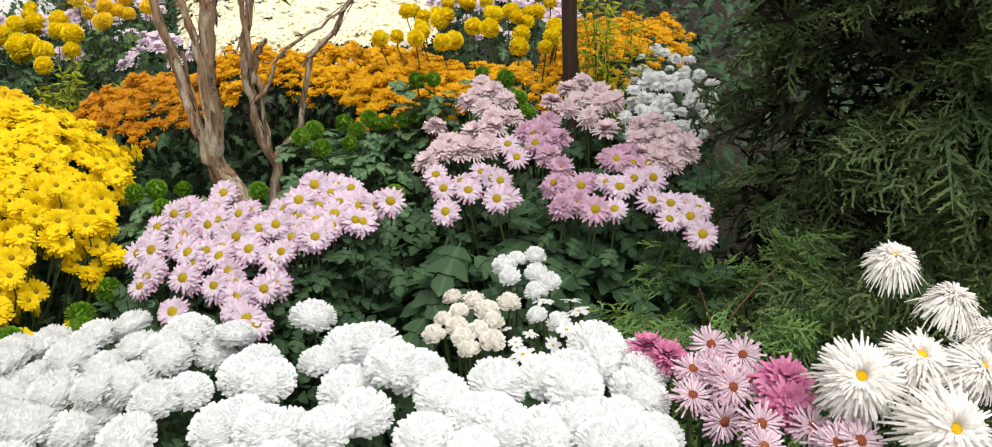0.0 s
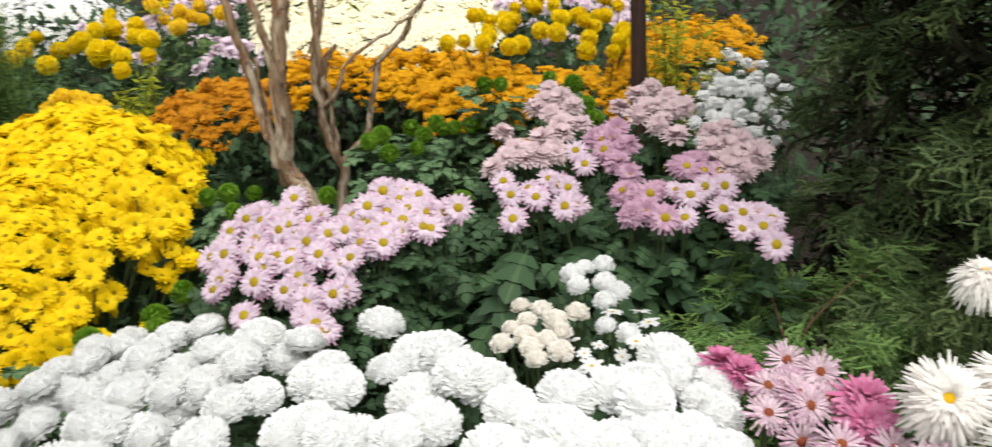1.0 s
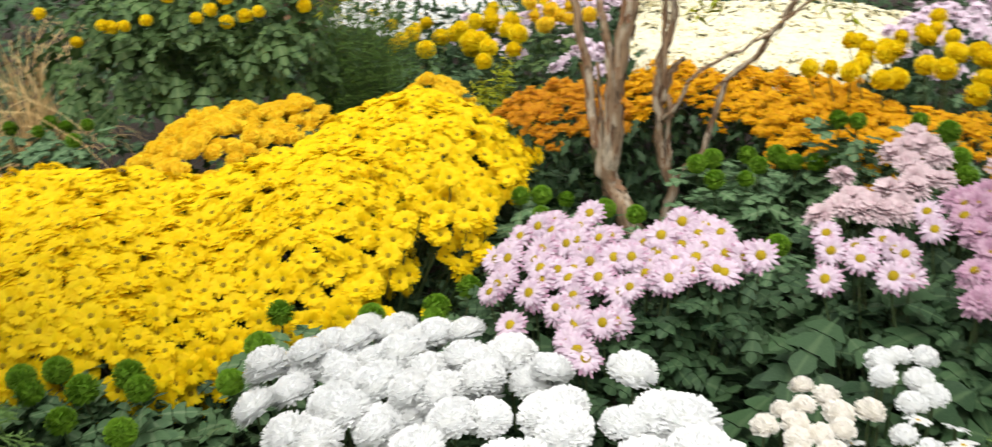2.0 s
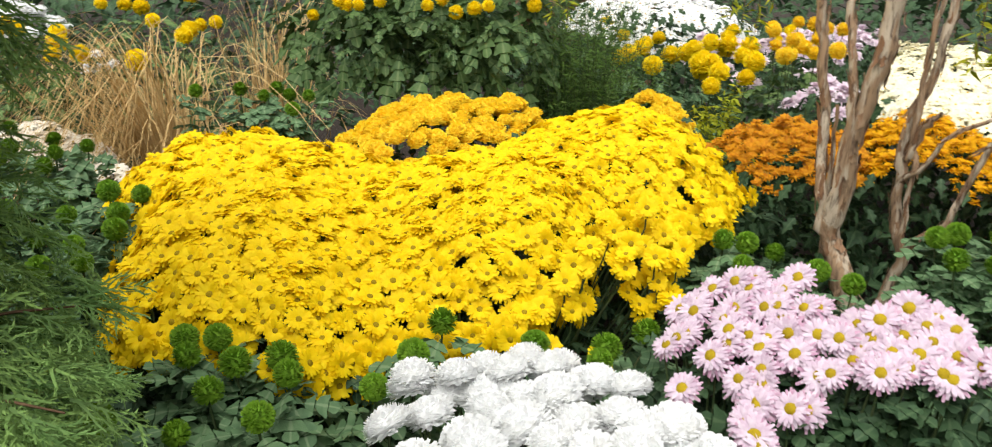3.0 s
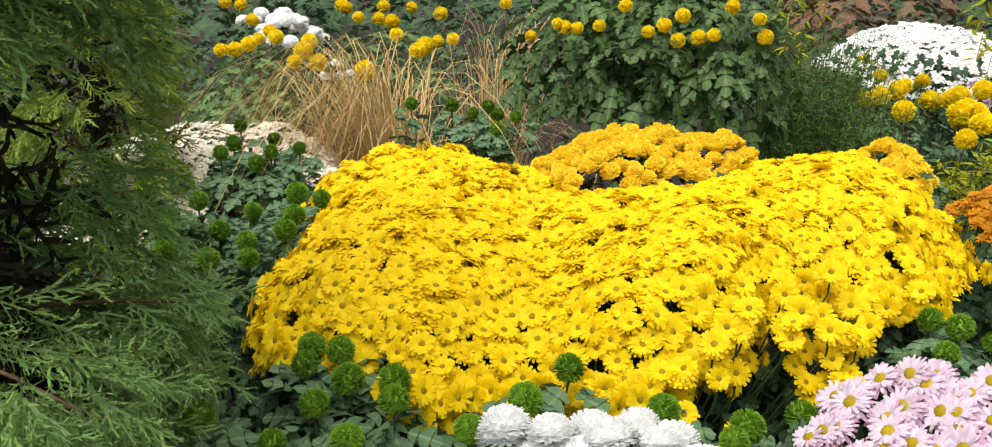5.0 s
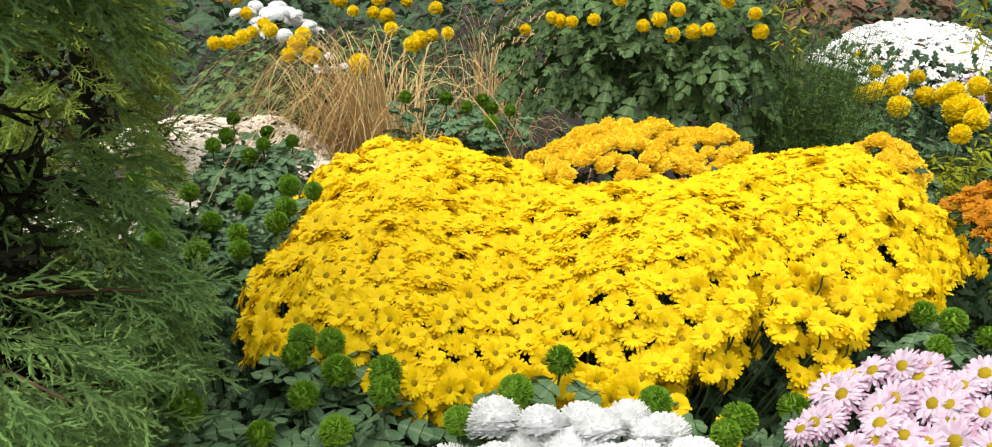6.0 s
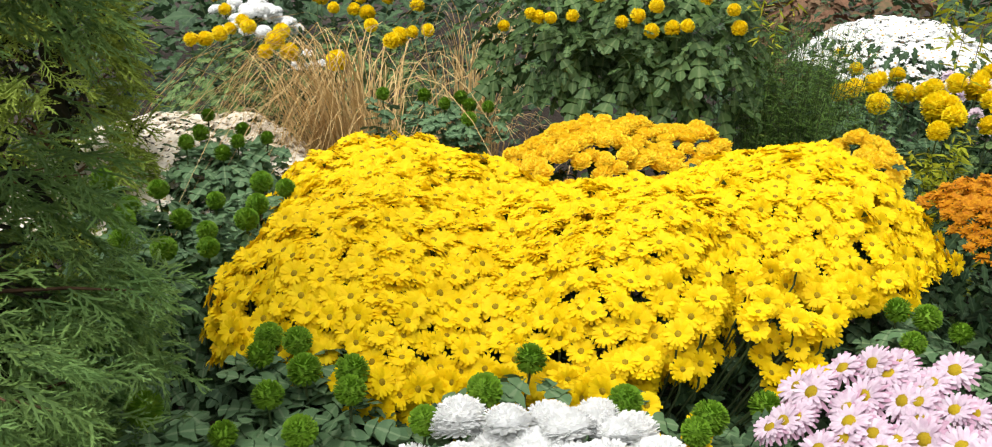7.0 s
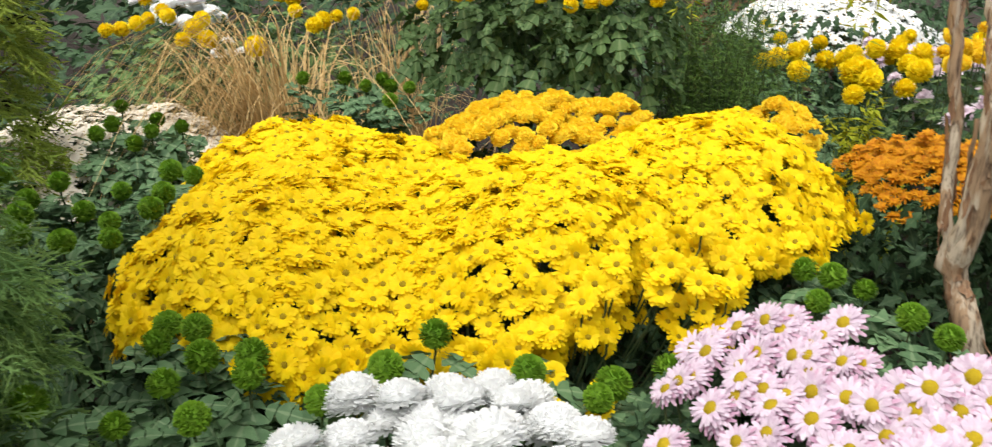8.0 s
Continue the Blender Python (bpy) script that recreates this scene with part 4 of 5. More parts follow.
# ---- yellow ball chrysanthemums ----
def ball_plant(label, places, foliage, mat=M_GOLD, leaf_mat=None, face=0.7, inner=0.6, size=1.0):
    cx, cy = np.mean([p[0] for p in places]), np.mean([p[1] for p in places])
    t = thing("yellow_pompon_plant", cx, cy, label, "flower", "yellow pompon plants")
    heads = [(np.array(p), leaning(p, (cx, cy), 0.3, 0.25), size * rng.uniform(0.8, 1.12)) for p in places]
    blooms(t, meshes_of("yellow_pompon", YELLOW_POM, [mat, M_DISC, M_STEM]), heads)
    if face <= 1:
        stems(t, [h[0] for h in heads], (cx, cy), 0.03)
    out = collar(heads, 4, 0.06) if face > 1 else []
    for fx, fy, rx, ry, z1, n, s in foliage:
        out += bush_leaves(fx, fy, rx, ry, 0.74 if face > 1 else 0.05, z1, n, s, 2.4, inner, face, 0.55 if face > 1 else 0.15)
    leafage(t, out, leaf_mat or M_LEAF_BLUE, 0, LONG_LEAVES if face > 1 else LEAVES)


ball_plant("tall golden yellow ball chrysanthemums near the wooden post", [(x + rng.normal(0, 0.03), y + rng.normal(0, 0.05), 0.82 + rng.normal(0, 0.012)) for x, y in [(-0.32, 2.73), (-0.32, 3.10), (-0.25, 2.65), (-0.19, 2.70), (-0.20, 3.05), (-0.14, 2.83), (-0.06, 2.96), (-0.01, 2.93), (-0.16, 3.18), (-0.16, 3.43), (0.01, 2.69), (-0.24, 2.97), (0.03, 2.87), (0.06, 2.96), (0.05, 3.19), (0.11, 2.96), (0.15, 3.06), (0.08, 2.63), (0.12, 2.71), (0.15, 2.75), (-0.27, 2.90), (-0.11, 3.29)] for _ in (0, 1)],
           [(-0.08, 2.9, 0.3, 0.3, 0.76, 300, 0.05)], size=0.76)
ball_plant("golden yellow ball chrysanthemums over grey green leaves", [(x, y, 0.77) for x, y in [(-1.62, 3.02), (-1.60, 3.06), (-1.40, 2.75), (-1.78, 3.45), (-1.61, 3.27), (-1.70, 3.66), (-1.52, 3.20), (-1.70, 3.47), (-1.76, 3.89), (-1.66, 3.10), (-1.88, 3.60), (-1.80, 3.25), (-1.50, 2.95), (-1.95, 3.75), (-1.84, 3.42)]] + [(x, y, 0.74) for x, y in [(-1.96, 3.01), (-2.27, 3.43), (-2.04, 3.25), (-2.14, 3.5), (-1.8, 3.0), (-1.88, 3.22), (-1.87, 3.31), (-1.64, 3.06), (-1.63, 3.13), (-1.81, 3.48), (-1.47, 3.07), (-1.65, 3.42), (-2.53, 3.64), (-2.0, 3.12), (-2.1, 3.36)]],
           [(-1.72, 3.02, 0.42, 0.42, 0.70, 800, 0.062), (-2.25, 3.4, 0.4, 0.4, 0.69, 600, 0.06)])
ball_plant("golden yellow ball chrysanthemums behind dry grass", [(-3.21, 1.24, 0.80), (-3.20, 1.19, 0.80), (-3.31, 1.31, 0.80), (-3.42, 1.37, 0.80), (-3.47, 1.45, 0.80), (-3.61, 1.46, 0.80), (-3.32, 1.54, 0.80), (-3.11, 1.46, 0.80), (-2.85, 1.44, 0.80), (-4.41, 1.44, 0.83), (-4.55, 1.54, 0.80), (-3.98, 1.47, 0.80), (-2.89, 1.37, 0.80), (-3.39, 1.92, 0.80), (-2.99, 1.85, 0.80), (-3.09, 1.92, 0.80), (-4.33, 2.01, 0.80), (-3.96, 1.95, 0.80), (-4.34, 2.21, 0.80), (-3.88, 2.02, 0.80), (-3.98, 2.37, 0.80), (-3.21, 2.09, 0.80), (-3.18, 2.01, 0.80), (-4.26, 2.33, 0.80), (-4.44, 2.02, 0.80), (-3.76, 2.04, 0.80), (-2.67, 1.54, 0.80)],
           [(-3.3, 1.35, 0.55, 0.34, 0.78, 1000, 0.06), (-3.6, 1.95, 0.55, 0.4, 0.78, 900, 0.06)], M_GOLD, M_LEAF_LIGHT, size=0.92)
BUSH_FLOWERS = [(-2.21, 2.00, 0.98), (-2.27, 1.92, 0.95), (-2.22, 1.98, 0.99), (-2.19, 2.03, 0.98), (-2.15, 2.08, 0.99), (-2.06, 2.19, 0.98), (-2.04, 2.23, 1.00), (-2.01, 2.27, 1.03), (-1.98, 2.31, 0.97), (-1.95, 2.34, 0.98), (-2.01, 2.26, 0.96), (-1.93, 2.38, 1.06), (-1.88, 2.44, 1.03), (-2.11, 2.14, 1.05), (-2.32, 1.86, 1.04), (-1.87, 2.46, 0.98)]
ball_plant("tall leafy dark green bush with small yellow flowers on top", BUSH_FLOWERS,
           [(-2.38, 2.16, 0.20, 0.22, 1.08, 230, 0.098), (-2.25, 2.36, 0.25, 0.25, 1.12, 300, 0.10), (-2.11, 2.51, 0.24, 0.22, 1.10, 280, 0.098), (-2.45, 2.5, 0.30, 0.30, 1.16, 200, 0.10)], M_GOLD, M_LEAF_BRIGHT, 1.02, 0.6, 0.62)


ball_plant("golden orange double chrysanthemums on a leafy shrub", [(x + rng.normal(0, 0.025), y + rng.normal(0, 0.04), 0.84 + rng.normal(0, 0.015)) for x, y in [(-1.65, 3.55), (-1.6, 3.65), (-1.49, 3.32), (-1.46, 3.5), (-1.36, 3.23), (-1.4, 3.15), (-1.55, 3.75), (-1.31, 3.32), (-1.29, 3.04)] for _ in (0, 1)],
           [(-1.46, 3.4, 0.26, 0.34, 0.81, 420, 0.06)], M_AMBER, M_LEAF_LIGHT, size=0.8)


def brown_plants():
    for x, y in ((-4.15, 5.2), (-3.9, 5.65), (-4.7, 5.6)):
        t = thing("brown_leaf_plant", x, y, "withered plant with reddish brown leaves behind the bed", "plant", "withered plants")
        leafage(t, bush_leaves(x, y, 0.36, 0.3, 0.1, 0.92, 260, 0.13, 2.4, 0.6), M_WITHERED, 0, FEW_LEAVES)


brown_plants()


# ---- special flowers at the front ----
def spider_flowers():
    t = thing("spider_chrysanthemum", 0.42, 0.95, "large shaggy white spider chrysanthemums with yellow centres", "flower")
    meshes = meshes_with_disc("spider_flower", SPIDER, [M_SHAGGY, M_DISC_YELLOW, M_STEM])
    heads = []
    for x, y, z, n, s in ((0.43, 1.03, 0.91, (0.05, -0.15, 1), 0.75), (0.47, 0.97, 0.89, (0.25, 0.0, 1), 0.8), (0.36, 0.91, 0.84, (-0.15, -0.75, 0.8), 1.1), (0.43, 0.94, 0.84, (0.05, -0.5, 0.9), 0.95), (0.48, 0.92, 0.84, (0.35, -0.5, 0.8), 0.85), (0.42, 0.84, 0.83, (0.05, -0.85, 0.7), 1.1), (0.52, 0.98, 0.84, (0.4, -0.1, 1), 0.8)):
        heads.append((np.array((x + 0.027, y, z)), n, s))
    blooms(t, meshes, heads)
    stems(t, [h[0] for h in heads], (0.45, 0.98), 0.01)
    leafage(t, bush_leaves(0.43, 1.0, 0.16, 0.14, 0.1, 0.83, 240, 0.06, 2.4, 0.4), M_LEAF_BLUE, 60)


def quill_flowers():
    t = thing("quill_chrysanthemum", 0.26, 0.97, "rose pink quilled chrysanthemums with rusty centres", "flower")
    heads = [(np.array((x + 0.024, y, 0.785)) + rng.normal(0, 0.006, 3), unit(UP * 0.8 + np.array((0.1, -0.6, 0)) + rng.normal(0, 0.15, 3)), rng.uniform(0.85, 1.05)) for x, y in [(0.24, 1.03), (0.21, 1.01), (0.27, 1.04), (0.21, 0.97), (0.26, 0.96), (0.23, 0.92), (0.25, 0.87), (0.32, 0.91), (0.36, 0.88), (0.33, 0.87), (0.27, 0.90), (0.25, 0.99), (0.27, 1.00), (0.24, 1.06)]]
    blooms(t, meshes_with_disc("quill_flower", QUILL, [M_QUILL, M_DISC_RED, M_STEM, M_MAUVE]), heads)
    dark = [(np.array((0.334, 0.98, 0.79)), (0, -0.3, 1), 1.25), (np.array((0.33, 0.95, 0.785)), (0, -0.8, 0.8), 1.1), (np.array((0.195, 1.07, 0.78)), (0, 0, 1), 1.0), (np.array((0.215, 1.05, 0.78)), (0, -0.2, 1), 1.0)]
    blooms(t, meshes_of("magenta_flower", MAGENTA, [M_MAGENTA, M_MAGENTA, M_STEM]), dark)
    stems(t, [h[0] for h in heads + dark], (0.27, 1.0), 0.01)
    leafage(t, bush_leaves(0.27, 0.98, 0.14, 0.14, 0.1, 0.75, 240, 0.055, 2.6, 0.5), M_LEAF, 60)


def small_white_flowers():
    t = thing("cream_pompon_plant", 0.0, 1.25, "small cream and white pompon chrysanthemums with opening buds", "flower")
    a = [(np.array((x, y, 0.735)), leaning((x, y), (0.04, 1.4), 1.5), rng.uniform(0.8, 1.0)) for x, y in [(0.03, 1.42), (0.06, 1.43), (0.02, 1.36), (0.06, 1.37), (0.06, 1.31), (0.01, 1.40), (0.08, 1.34)]]
    b = [(np.array((x, y, 0.75)), leaning((x, y), (-0.04, 1.22), 2.0), rng.uniform(0.68, 0.95)) for x, y in [(-0.05, 1.19), (-0.01, 1.23), (-0.04, 1.16), (-0.06, 1.27), (0.00, 1.20), (-0.07, 1.21), (-0.03, 1.13), (-0.05, 1.23), (-0.02, 1.18), (-0.08, 1.17), (0.02, 1.25), (-0.03, 1.26), (0.0, 1.15)]]
    c = [(np.array((x, y, 0.735)), leaning((x, y), (0.07, 1.22), 2.0, 0.3), rng.uniform(0.55, 0.95)) for x, y in [(0.06, 1.24), (0.09, 1.22), (0.12, 1.25), (0.10, 1.20), (0.07, 1.28), (0.03, 1.17), (0.01, 1.20), (0.04, 1.14), (0.05, 1.19), (0.08, 1.16), (0.13, 1.20), (0.02, 1.12), (0.11, 1.28)]]
    blooms(t, meshes_of("white_button", SMALL_POM, [M_WHITE, M_DISC, M_STEM]), a)
    blooms(t, meshes_of("cream_button", SMALL_POM, [M_CREAM, M_DISC, M_STEM]), b)
    blooms(t, meshes_of("opening_flower", TINY_DAISY + SMALL_POM[:1], [M_WHITE, M_DISC_YELLOW, M_STEM]), c)
    stems(t, [h[0] for h in a + b + c], (0.03, 1.28), 0.01)
    leafage(t, bush_leaves(0.04, 1.28, 0.16, 0.16, 0.1, 0.69, 260, 0.05, 2.4, 0.5), M_LEAF, 60)


spider_flowers()
quill_flowers()
small_white_flowers()


# ---- trees ----
def bent(points, step, rough, r):
    """A limb's line with small kinks between its points."""
    pts = [np.array(p, float) for p in points]
    out = []
    for a, b in zip(pts, pts[1:]):
        n = max(2, int(np.linalg.norm(b - a) / step))
        for i in range(n):
            out.append(a + (b - a) * i / n + r.normal(0, rough, 3) * (0 if i == 0 else 1))
    return out + [pts[-1]]


def limb(points, r0, r1, sides, r, rough=0.004, lump=0.12):
    line = bent(points, 0.03, rough, r)
    k = len(line)
    rad = [(r0 + (r1 - r0) * i / (k - 1)) * (1 + r.uniform(-lump, lump)) for i in range(k)]
    v, f, m = tube(line, rad, sides)
    v = v + r.normal(0, 0.06, v.shape) * np.repeat(rad, sides)[:, None]
    return v, f, m


def loose_bark(points, r0, r1, r):
    """Ragged strips that lift from a limb at one end."""
    line = bent(points, 0.03, 0.0, r)
    out, k = [], len(line)
    for i in range(1, k - 2):
        if line[i][2] < 0.45 or line[i][2] > 1.2:
            continue
        rad = r0 + (r1 - r0) * i / (k - 1)
        d = unit(line[i + 1] - line[i])
        for _ in range(int(r.integers(1, 4))):
            a = unit(np.cross(d, r.normal(0, 1, 3)))
            s = np.cross(d, a)
            w, ln, up = rad * r.uniform(0.25, 0.6), r.uniform(0.02, 0.075), r.choice((-1, 1))
            v = []
            for q in range(6):
                c = line[i] + d * ln * up * (q / 5 - 0.3) + a * (rad * 1.03 + 0.0008 + rad * r.uniform(0.15, 0.9) * max(0, q / 5 - 0.55)) + s * rad * 0.15 * math.sin(2 * q)
                ww = w * (0.3, 0.8, 1.0, 0.85, 0.7, 0.25)[q] * r.uniform(0.75, 1.2)
                v += [c - s * ww - a * ww * ww / rad * 0.45, c + a * 0.0008, c + s * ww - a * ww * ww / rad * 0.45]
            f = [t for q in range(5) for b in (3 * q, 3 * q + 1) for t in ((b, b + 3, b + 1), (b + 1, b + 3, b + 4))]
            out.append((np.array(v), np.array(f), 0))
    return out


def crape_tree(name, label, cx, cy, trunks, branches):
    t = thing(name, cx, cy, label, "tree", "slim trees")
    r = np.random.default_rng(int(abs(cx * 1000)))
    peel = []
    for nm, list_ in (("trunk", trunks), ("branch", branches)):
        for points, r0, r1 in list_:
            v, f, _ = limb(points, r0, r1, 10, r)
            part(nm, tri_mesh(nm, v - np.array(t.location), f, [M_BARK]), t, shifted(t))
            peel += loose_bark(points, r0, r1, r)
    v, f, _ = join(peel)
    part("loose_bark", tri_mesh("loose_bark", v - np.array(t.location), f, [M_PEEL]), t, shifted(t), "peeling brown strips of bark", "stuff")
    return t


def hanging_twigs(t, places):
    """Thin drooping twigs with narrow yellow green leaflets, from a high branch."""
    for x, y, z, ln in places:
        line = [np.array((x + 0.02 * math.sin(2 * q), y - 0.03 * q, z - ln * q)) for q in np.linspace(0, 1, 8)]
        twig = tube(line, [0.0018 - 0.0012 * i / 7 for i in range(8)], 3)
        mats4 = []
        for q in np.arange(0.05, 1.0, 0.013):
            c = line[0] + (line[-1] - line[0]) * q
            a = rng.uniform(0, 6.28)
            o = np.array((math.cos(a), math.sin(a), -0.7))
            mats4.append(frame_of(c, unit(UP + rng.normal(0, 0.5, 3)), 0, rng.uniform(0.026, 0.045), o))
        v, f, m = join([twig, *[(v_, f_, 1) for v_, f_, _ in [spread([(n_[0] * (1, 1.3, 1), n_[1], 1) for n_ in NEEDLES], mats4)]]])
        part("hanging_twig", tri_mesh("hanging_twig", v - np.array(t.location), f, [M_TWIG, M_LIME], m), t, shifted(t))


first = crape_tree("slim_tree", "slim tree with peeling grey brown bark, forking low", -0.70, 2.22,
           [([(-0.60, 2.22, 0.0), (-0.64, 2.22, 0.35), (-0.681, 2.22, 0.522), (-0.706, 2.22, 0.581), (-0.733, 2.22, 0.647), (-0.722, 2.22, 0.71), (-0.717, 2.22, 0.778), (-0.71, 2.22, 0.878), (-0.695, 2.22, 0.942), (-0.682, 2.22, 1.004), (-0.675, 2.22, 1.05), (-0.66, 2.25, 1.5), (-0.62, 2.3, 2.2)], 0.0285, 0.007)],
           [([(-0.735, 2.215, 0.63), (-0.747, 2.205, 0.66), (-0.760, 2.205, 0.728), (-0.774, 2.21, 0.844), (-0.794, 2.21, 0.961), (-0.802, 2.21, 1.04), (-0.86, 2.18, 1.5)], 0.0125, 0.008),
            ([(-0.728, 2.205, 0.66), (-0.722, 2.20, 0.74), (-0.722, 2.20, 0.82), (-0.715, 2.20, 0.889), (-0.720, 2.20, 0.947), (-0.731, 2.20, 1.004), (-0.74, 2.20, 1.04), (-0.84, 2.28, 1.6)], 0.009, 0.008),
            ([(-0.65, 2.27, 1.7), (-0.9, 2.15, 1.62), (-1.25, 2.3, 1.55), (-1.6, 2.48, 1.5), (-1.95, 2.55, 1.46)], 0.009, 0.004),
            ([(-0.775, 2.3, 0.55), (-0.788, 2.3, 0.786), (-0.794, 2.3, 0.828), (-0.795, 2.3, 0.896)], 0.007, 0.004)])
second = crape_tree("slim_tree", "slim tree with several thin peeling brown stems", -0.66, 2.45,
           [([(-0.70, 2.45, 0.0), (-0.69, 2.45, 0.3), (-0.667, 2.45, 0.451), (-0.650, 2.45, 0.555)], 0.017, 0.0135),
            ([(-0.652, 2.45, 0.545), (-0.679, 2.45, 0.603), (-0.691, 2.45, 0.673), (-0.686, 2.45, 0.733), (-0.696, 2.45, 0.785), (-0.690, 2.45, 0.872), (-0.667, 2.45, 0.927), (-0.653, 2.45, 1.0), (-0.6, 2.5, 1.7)], 0.0115, 0.008)],
           [([(-0.649, 2.445, 0.55), (-0.61, 2.44, 0.60), (-0.563, 2.44, 0.648), (-0.540, 2.44, 0.745), (-0.513, 2.44, 0.838), (-0.442, 2.44, 0.899), (-0.384, 2.44, 0.983), (-0.30, 2.42, 1.15), (-0.2, 2.4, 1.4)], 0.008, 0.0045),
            ([(-0.655, 2.44, 0.56), (-0.657, 2.435, 0.60), (-0.661, 2.435, 0.675), (-0.655, 2.435, 0.764), (-0.672, 2.44, 0.801), (-0.675, 2.44, 0.95), (-0.67, 2.45, 1.5)], 0.0065, 0.005),
            ([(-0.682, 2.44, 0.72), (-0.668, 2.43, 0.733), (-0.626, 2.43, 0.78), (-0.605, 2.43, 0.83), (-0.534, 2.43, 0.884), (-0.45, 2.43, 0.936), (-0.39, 2.43, 0.978), (-0.3, 2.43, 1.05)], 0.0055, 0.003),
            ([(-0.676, 2.44, 0.77), (-0.668, 2.435, 0.80), (-0.654, 2.43, 0.851), (-0.638, 2.43, 0.872), (-0.620, 2.43, 0.889)], 0.0085, 0.005),
            ([(-0.2, 2.4, 1.4), (-0.22, 2.3, 1.43), (-0.25, 2.15, 1.42), (-0.5, 2.12, 1.40)], 0.005, 0.002)])
hanging_twigs(first, ((-0.90, 2.15, 1.62, 0.50), (-0.98, 2.17, 1.60, 0.56), (-1.02, 2.19, 1.59, 0.52), (-0.94, 2.16, 1.61, 0.58), (-1.06, 2.21, 1.58, 0.46), (-1.70, 2.50, 1.49, 0.46), (-1.78, 2.52, 1.48, 0.55), (-1.86, 2.54, 1.47, 0.52), (-1.92, 2.55, 1.46, 0.44), (-1.82, 2.53, 1.475, 0.40)))
hanging_twigs(second, ((-0.22, 2.28, 1.43, 0.40), (-0.25, 2.16, 1.42, 0.36), (-0.45, 2.13, 1.40, 0.35), (-0.49, 2.12, 1.40, 0.36)))


def wooden_post():
    bm = bmesh.new()
    bmesh.ops.create_cone(bm, cap_ends=True, segments=14, radius1=0.021, radius2=0.019, depth=2.2)
    bmesh.ops.translate(bm, verts=bm.verts, vec=(0, 0, 1.1))
    bmesh.ops.bevel(bm, geom=[e for e in bm.edges if abs(e.verts[0].co.z - e.verts[1].co.z) < 1e-4], offset=0.004, segments=2, affect="EDGES")
    me = bpy.data.meshes.new("wooden_post")
    bm.to_mesh(me)
    bm.free()
    me.materials.append(M_POST)
    ob = new("wooden_post", me)
    ob.location = (0.165, 2.45, 0.0)
    tagged(ob, "thin dark brown round wooden post in the bed", "post")


wooden_post()


# ---- conifers ----
def thread(points, w, r, taper=0.75):
    """A flat thread along points, w wide at its root."""
    pts = np.asarray(points, float)
    side = unit(np.cross(pts[-1] - pts[0], r.normal(0, 1, 3)))
    k = len(pts)
    v = np.array([q for i, c in enumerate(pts) for q in (c - side * w * (1 - taper * i / (k - 1)), c + side * w * (1 - taper * i / (k - 1)))])
    f = np.array([q for i in range(k - 1) for q in ((2 * i, 2 * i + 2, 2 * i + 1), (2 * i + 1, 2 * i + 2, 2 * i + 3))])
    return v, f


def frond_shape(r, strands=11, length=0.09, lace=5, width=0.00125, open_=0.75):
    """A flat lacy spray along x: a curved axis with side strands that bend forward, each with short threads.
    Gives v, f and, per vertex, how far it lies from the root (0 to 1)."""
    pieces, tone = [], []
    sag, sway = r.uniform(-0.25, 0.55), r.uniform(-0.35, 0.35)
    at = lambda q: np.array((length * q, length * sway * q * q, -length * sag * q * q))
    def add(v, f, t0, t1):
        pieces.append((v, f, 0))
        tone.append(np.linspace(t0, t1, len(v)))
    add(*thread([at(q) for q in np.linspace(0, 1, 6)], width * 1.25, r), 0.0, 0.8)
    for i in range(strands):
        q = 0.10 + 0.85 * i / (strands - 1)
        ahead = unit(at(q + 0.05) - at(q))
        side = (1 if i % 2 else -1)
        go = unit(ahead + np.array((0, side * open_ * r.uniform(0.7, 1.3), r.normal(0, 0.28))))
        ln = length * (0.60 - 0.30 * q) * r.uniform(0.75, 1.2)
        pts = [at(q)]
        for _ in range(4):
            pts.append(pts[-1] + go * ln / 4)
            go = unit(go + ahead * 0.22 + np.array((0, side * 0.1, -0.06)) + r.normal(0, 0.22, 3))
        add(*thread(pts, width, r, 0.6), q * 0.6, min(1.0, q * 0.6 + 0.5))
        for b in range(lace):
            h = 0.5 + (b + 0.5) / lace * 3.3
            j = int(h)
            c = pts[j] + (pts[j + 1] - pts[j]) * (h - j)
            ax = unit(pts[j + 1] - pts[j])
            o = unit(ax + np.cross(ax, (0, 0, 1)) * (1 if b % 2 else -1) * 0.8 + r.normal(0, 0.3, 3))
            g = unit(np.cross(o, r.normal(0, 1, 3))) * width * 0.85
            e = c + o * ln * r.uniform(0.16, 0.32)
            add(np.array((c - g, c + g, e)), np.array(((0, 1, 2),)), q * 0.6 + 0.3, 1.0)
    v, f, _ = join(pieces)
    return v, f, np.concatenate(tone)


r3 = np.random.default_rng(5)
FRONDS = [frond_shape(r3, 12, 0.068, 5, 0.0016, 0.8) for _ in range(8)]
LACY_FRONDS = [frond_shape(r3, 12, 0.064, 5, 0.0019, 1.15) for _ in range(8)]


BARE_SPRAYS = [(v, f, 0) for v, f, _ in (frond_shape(r3, 7, 0.06, 2, 0.0032, 1.0) for _ in range(6))]


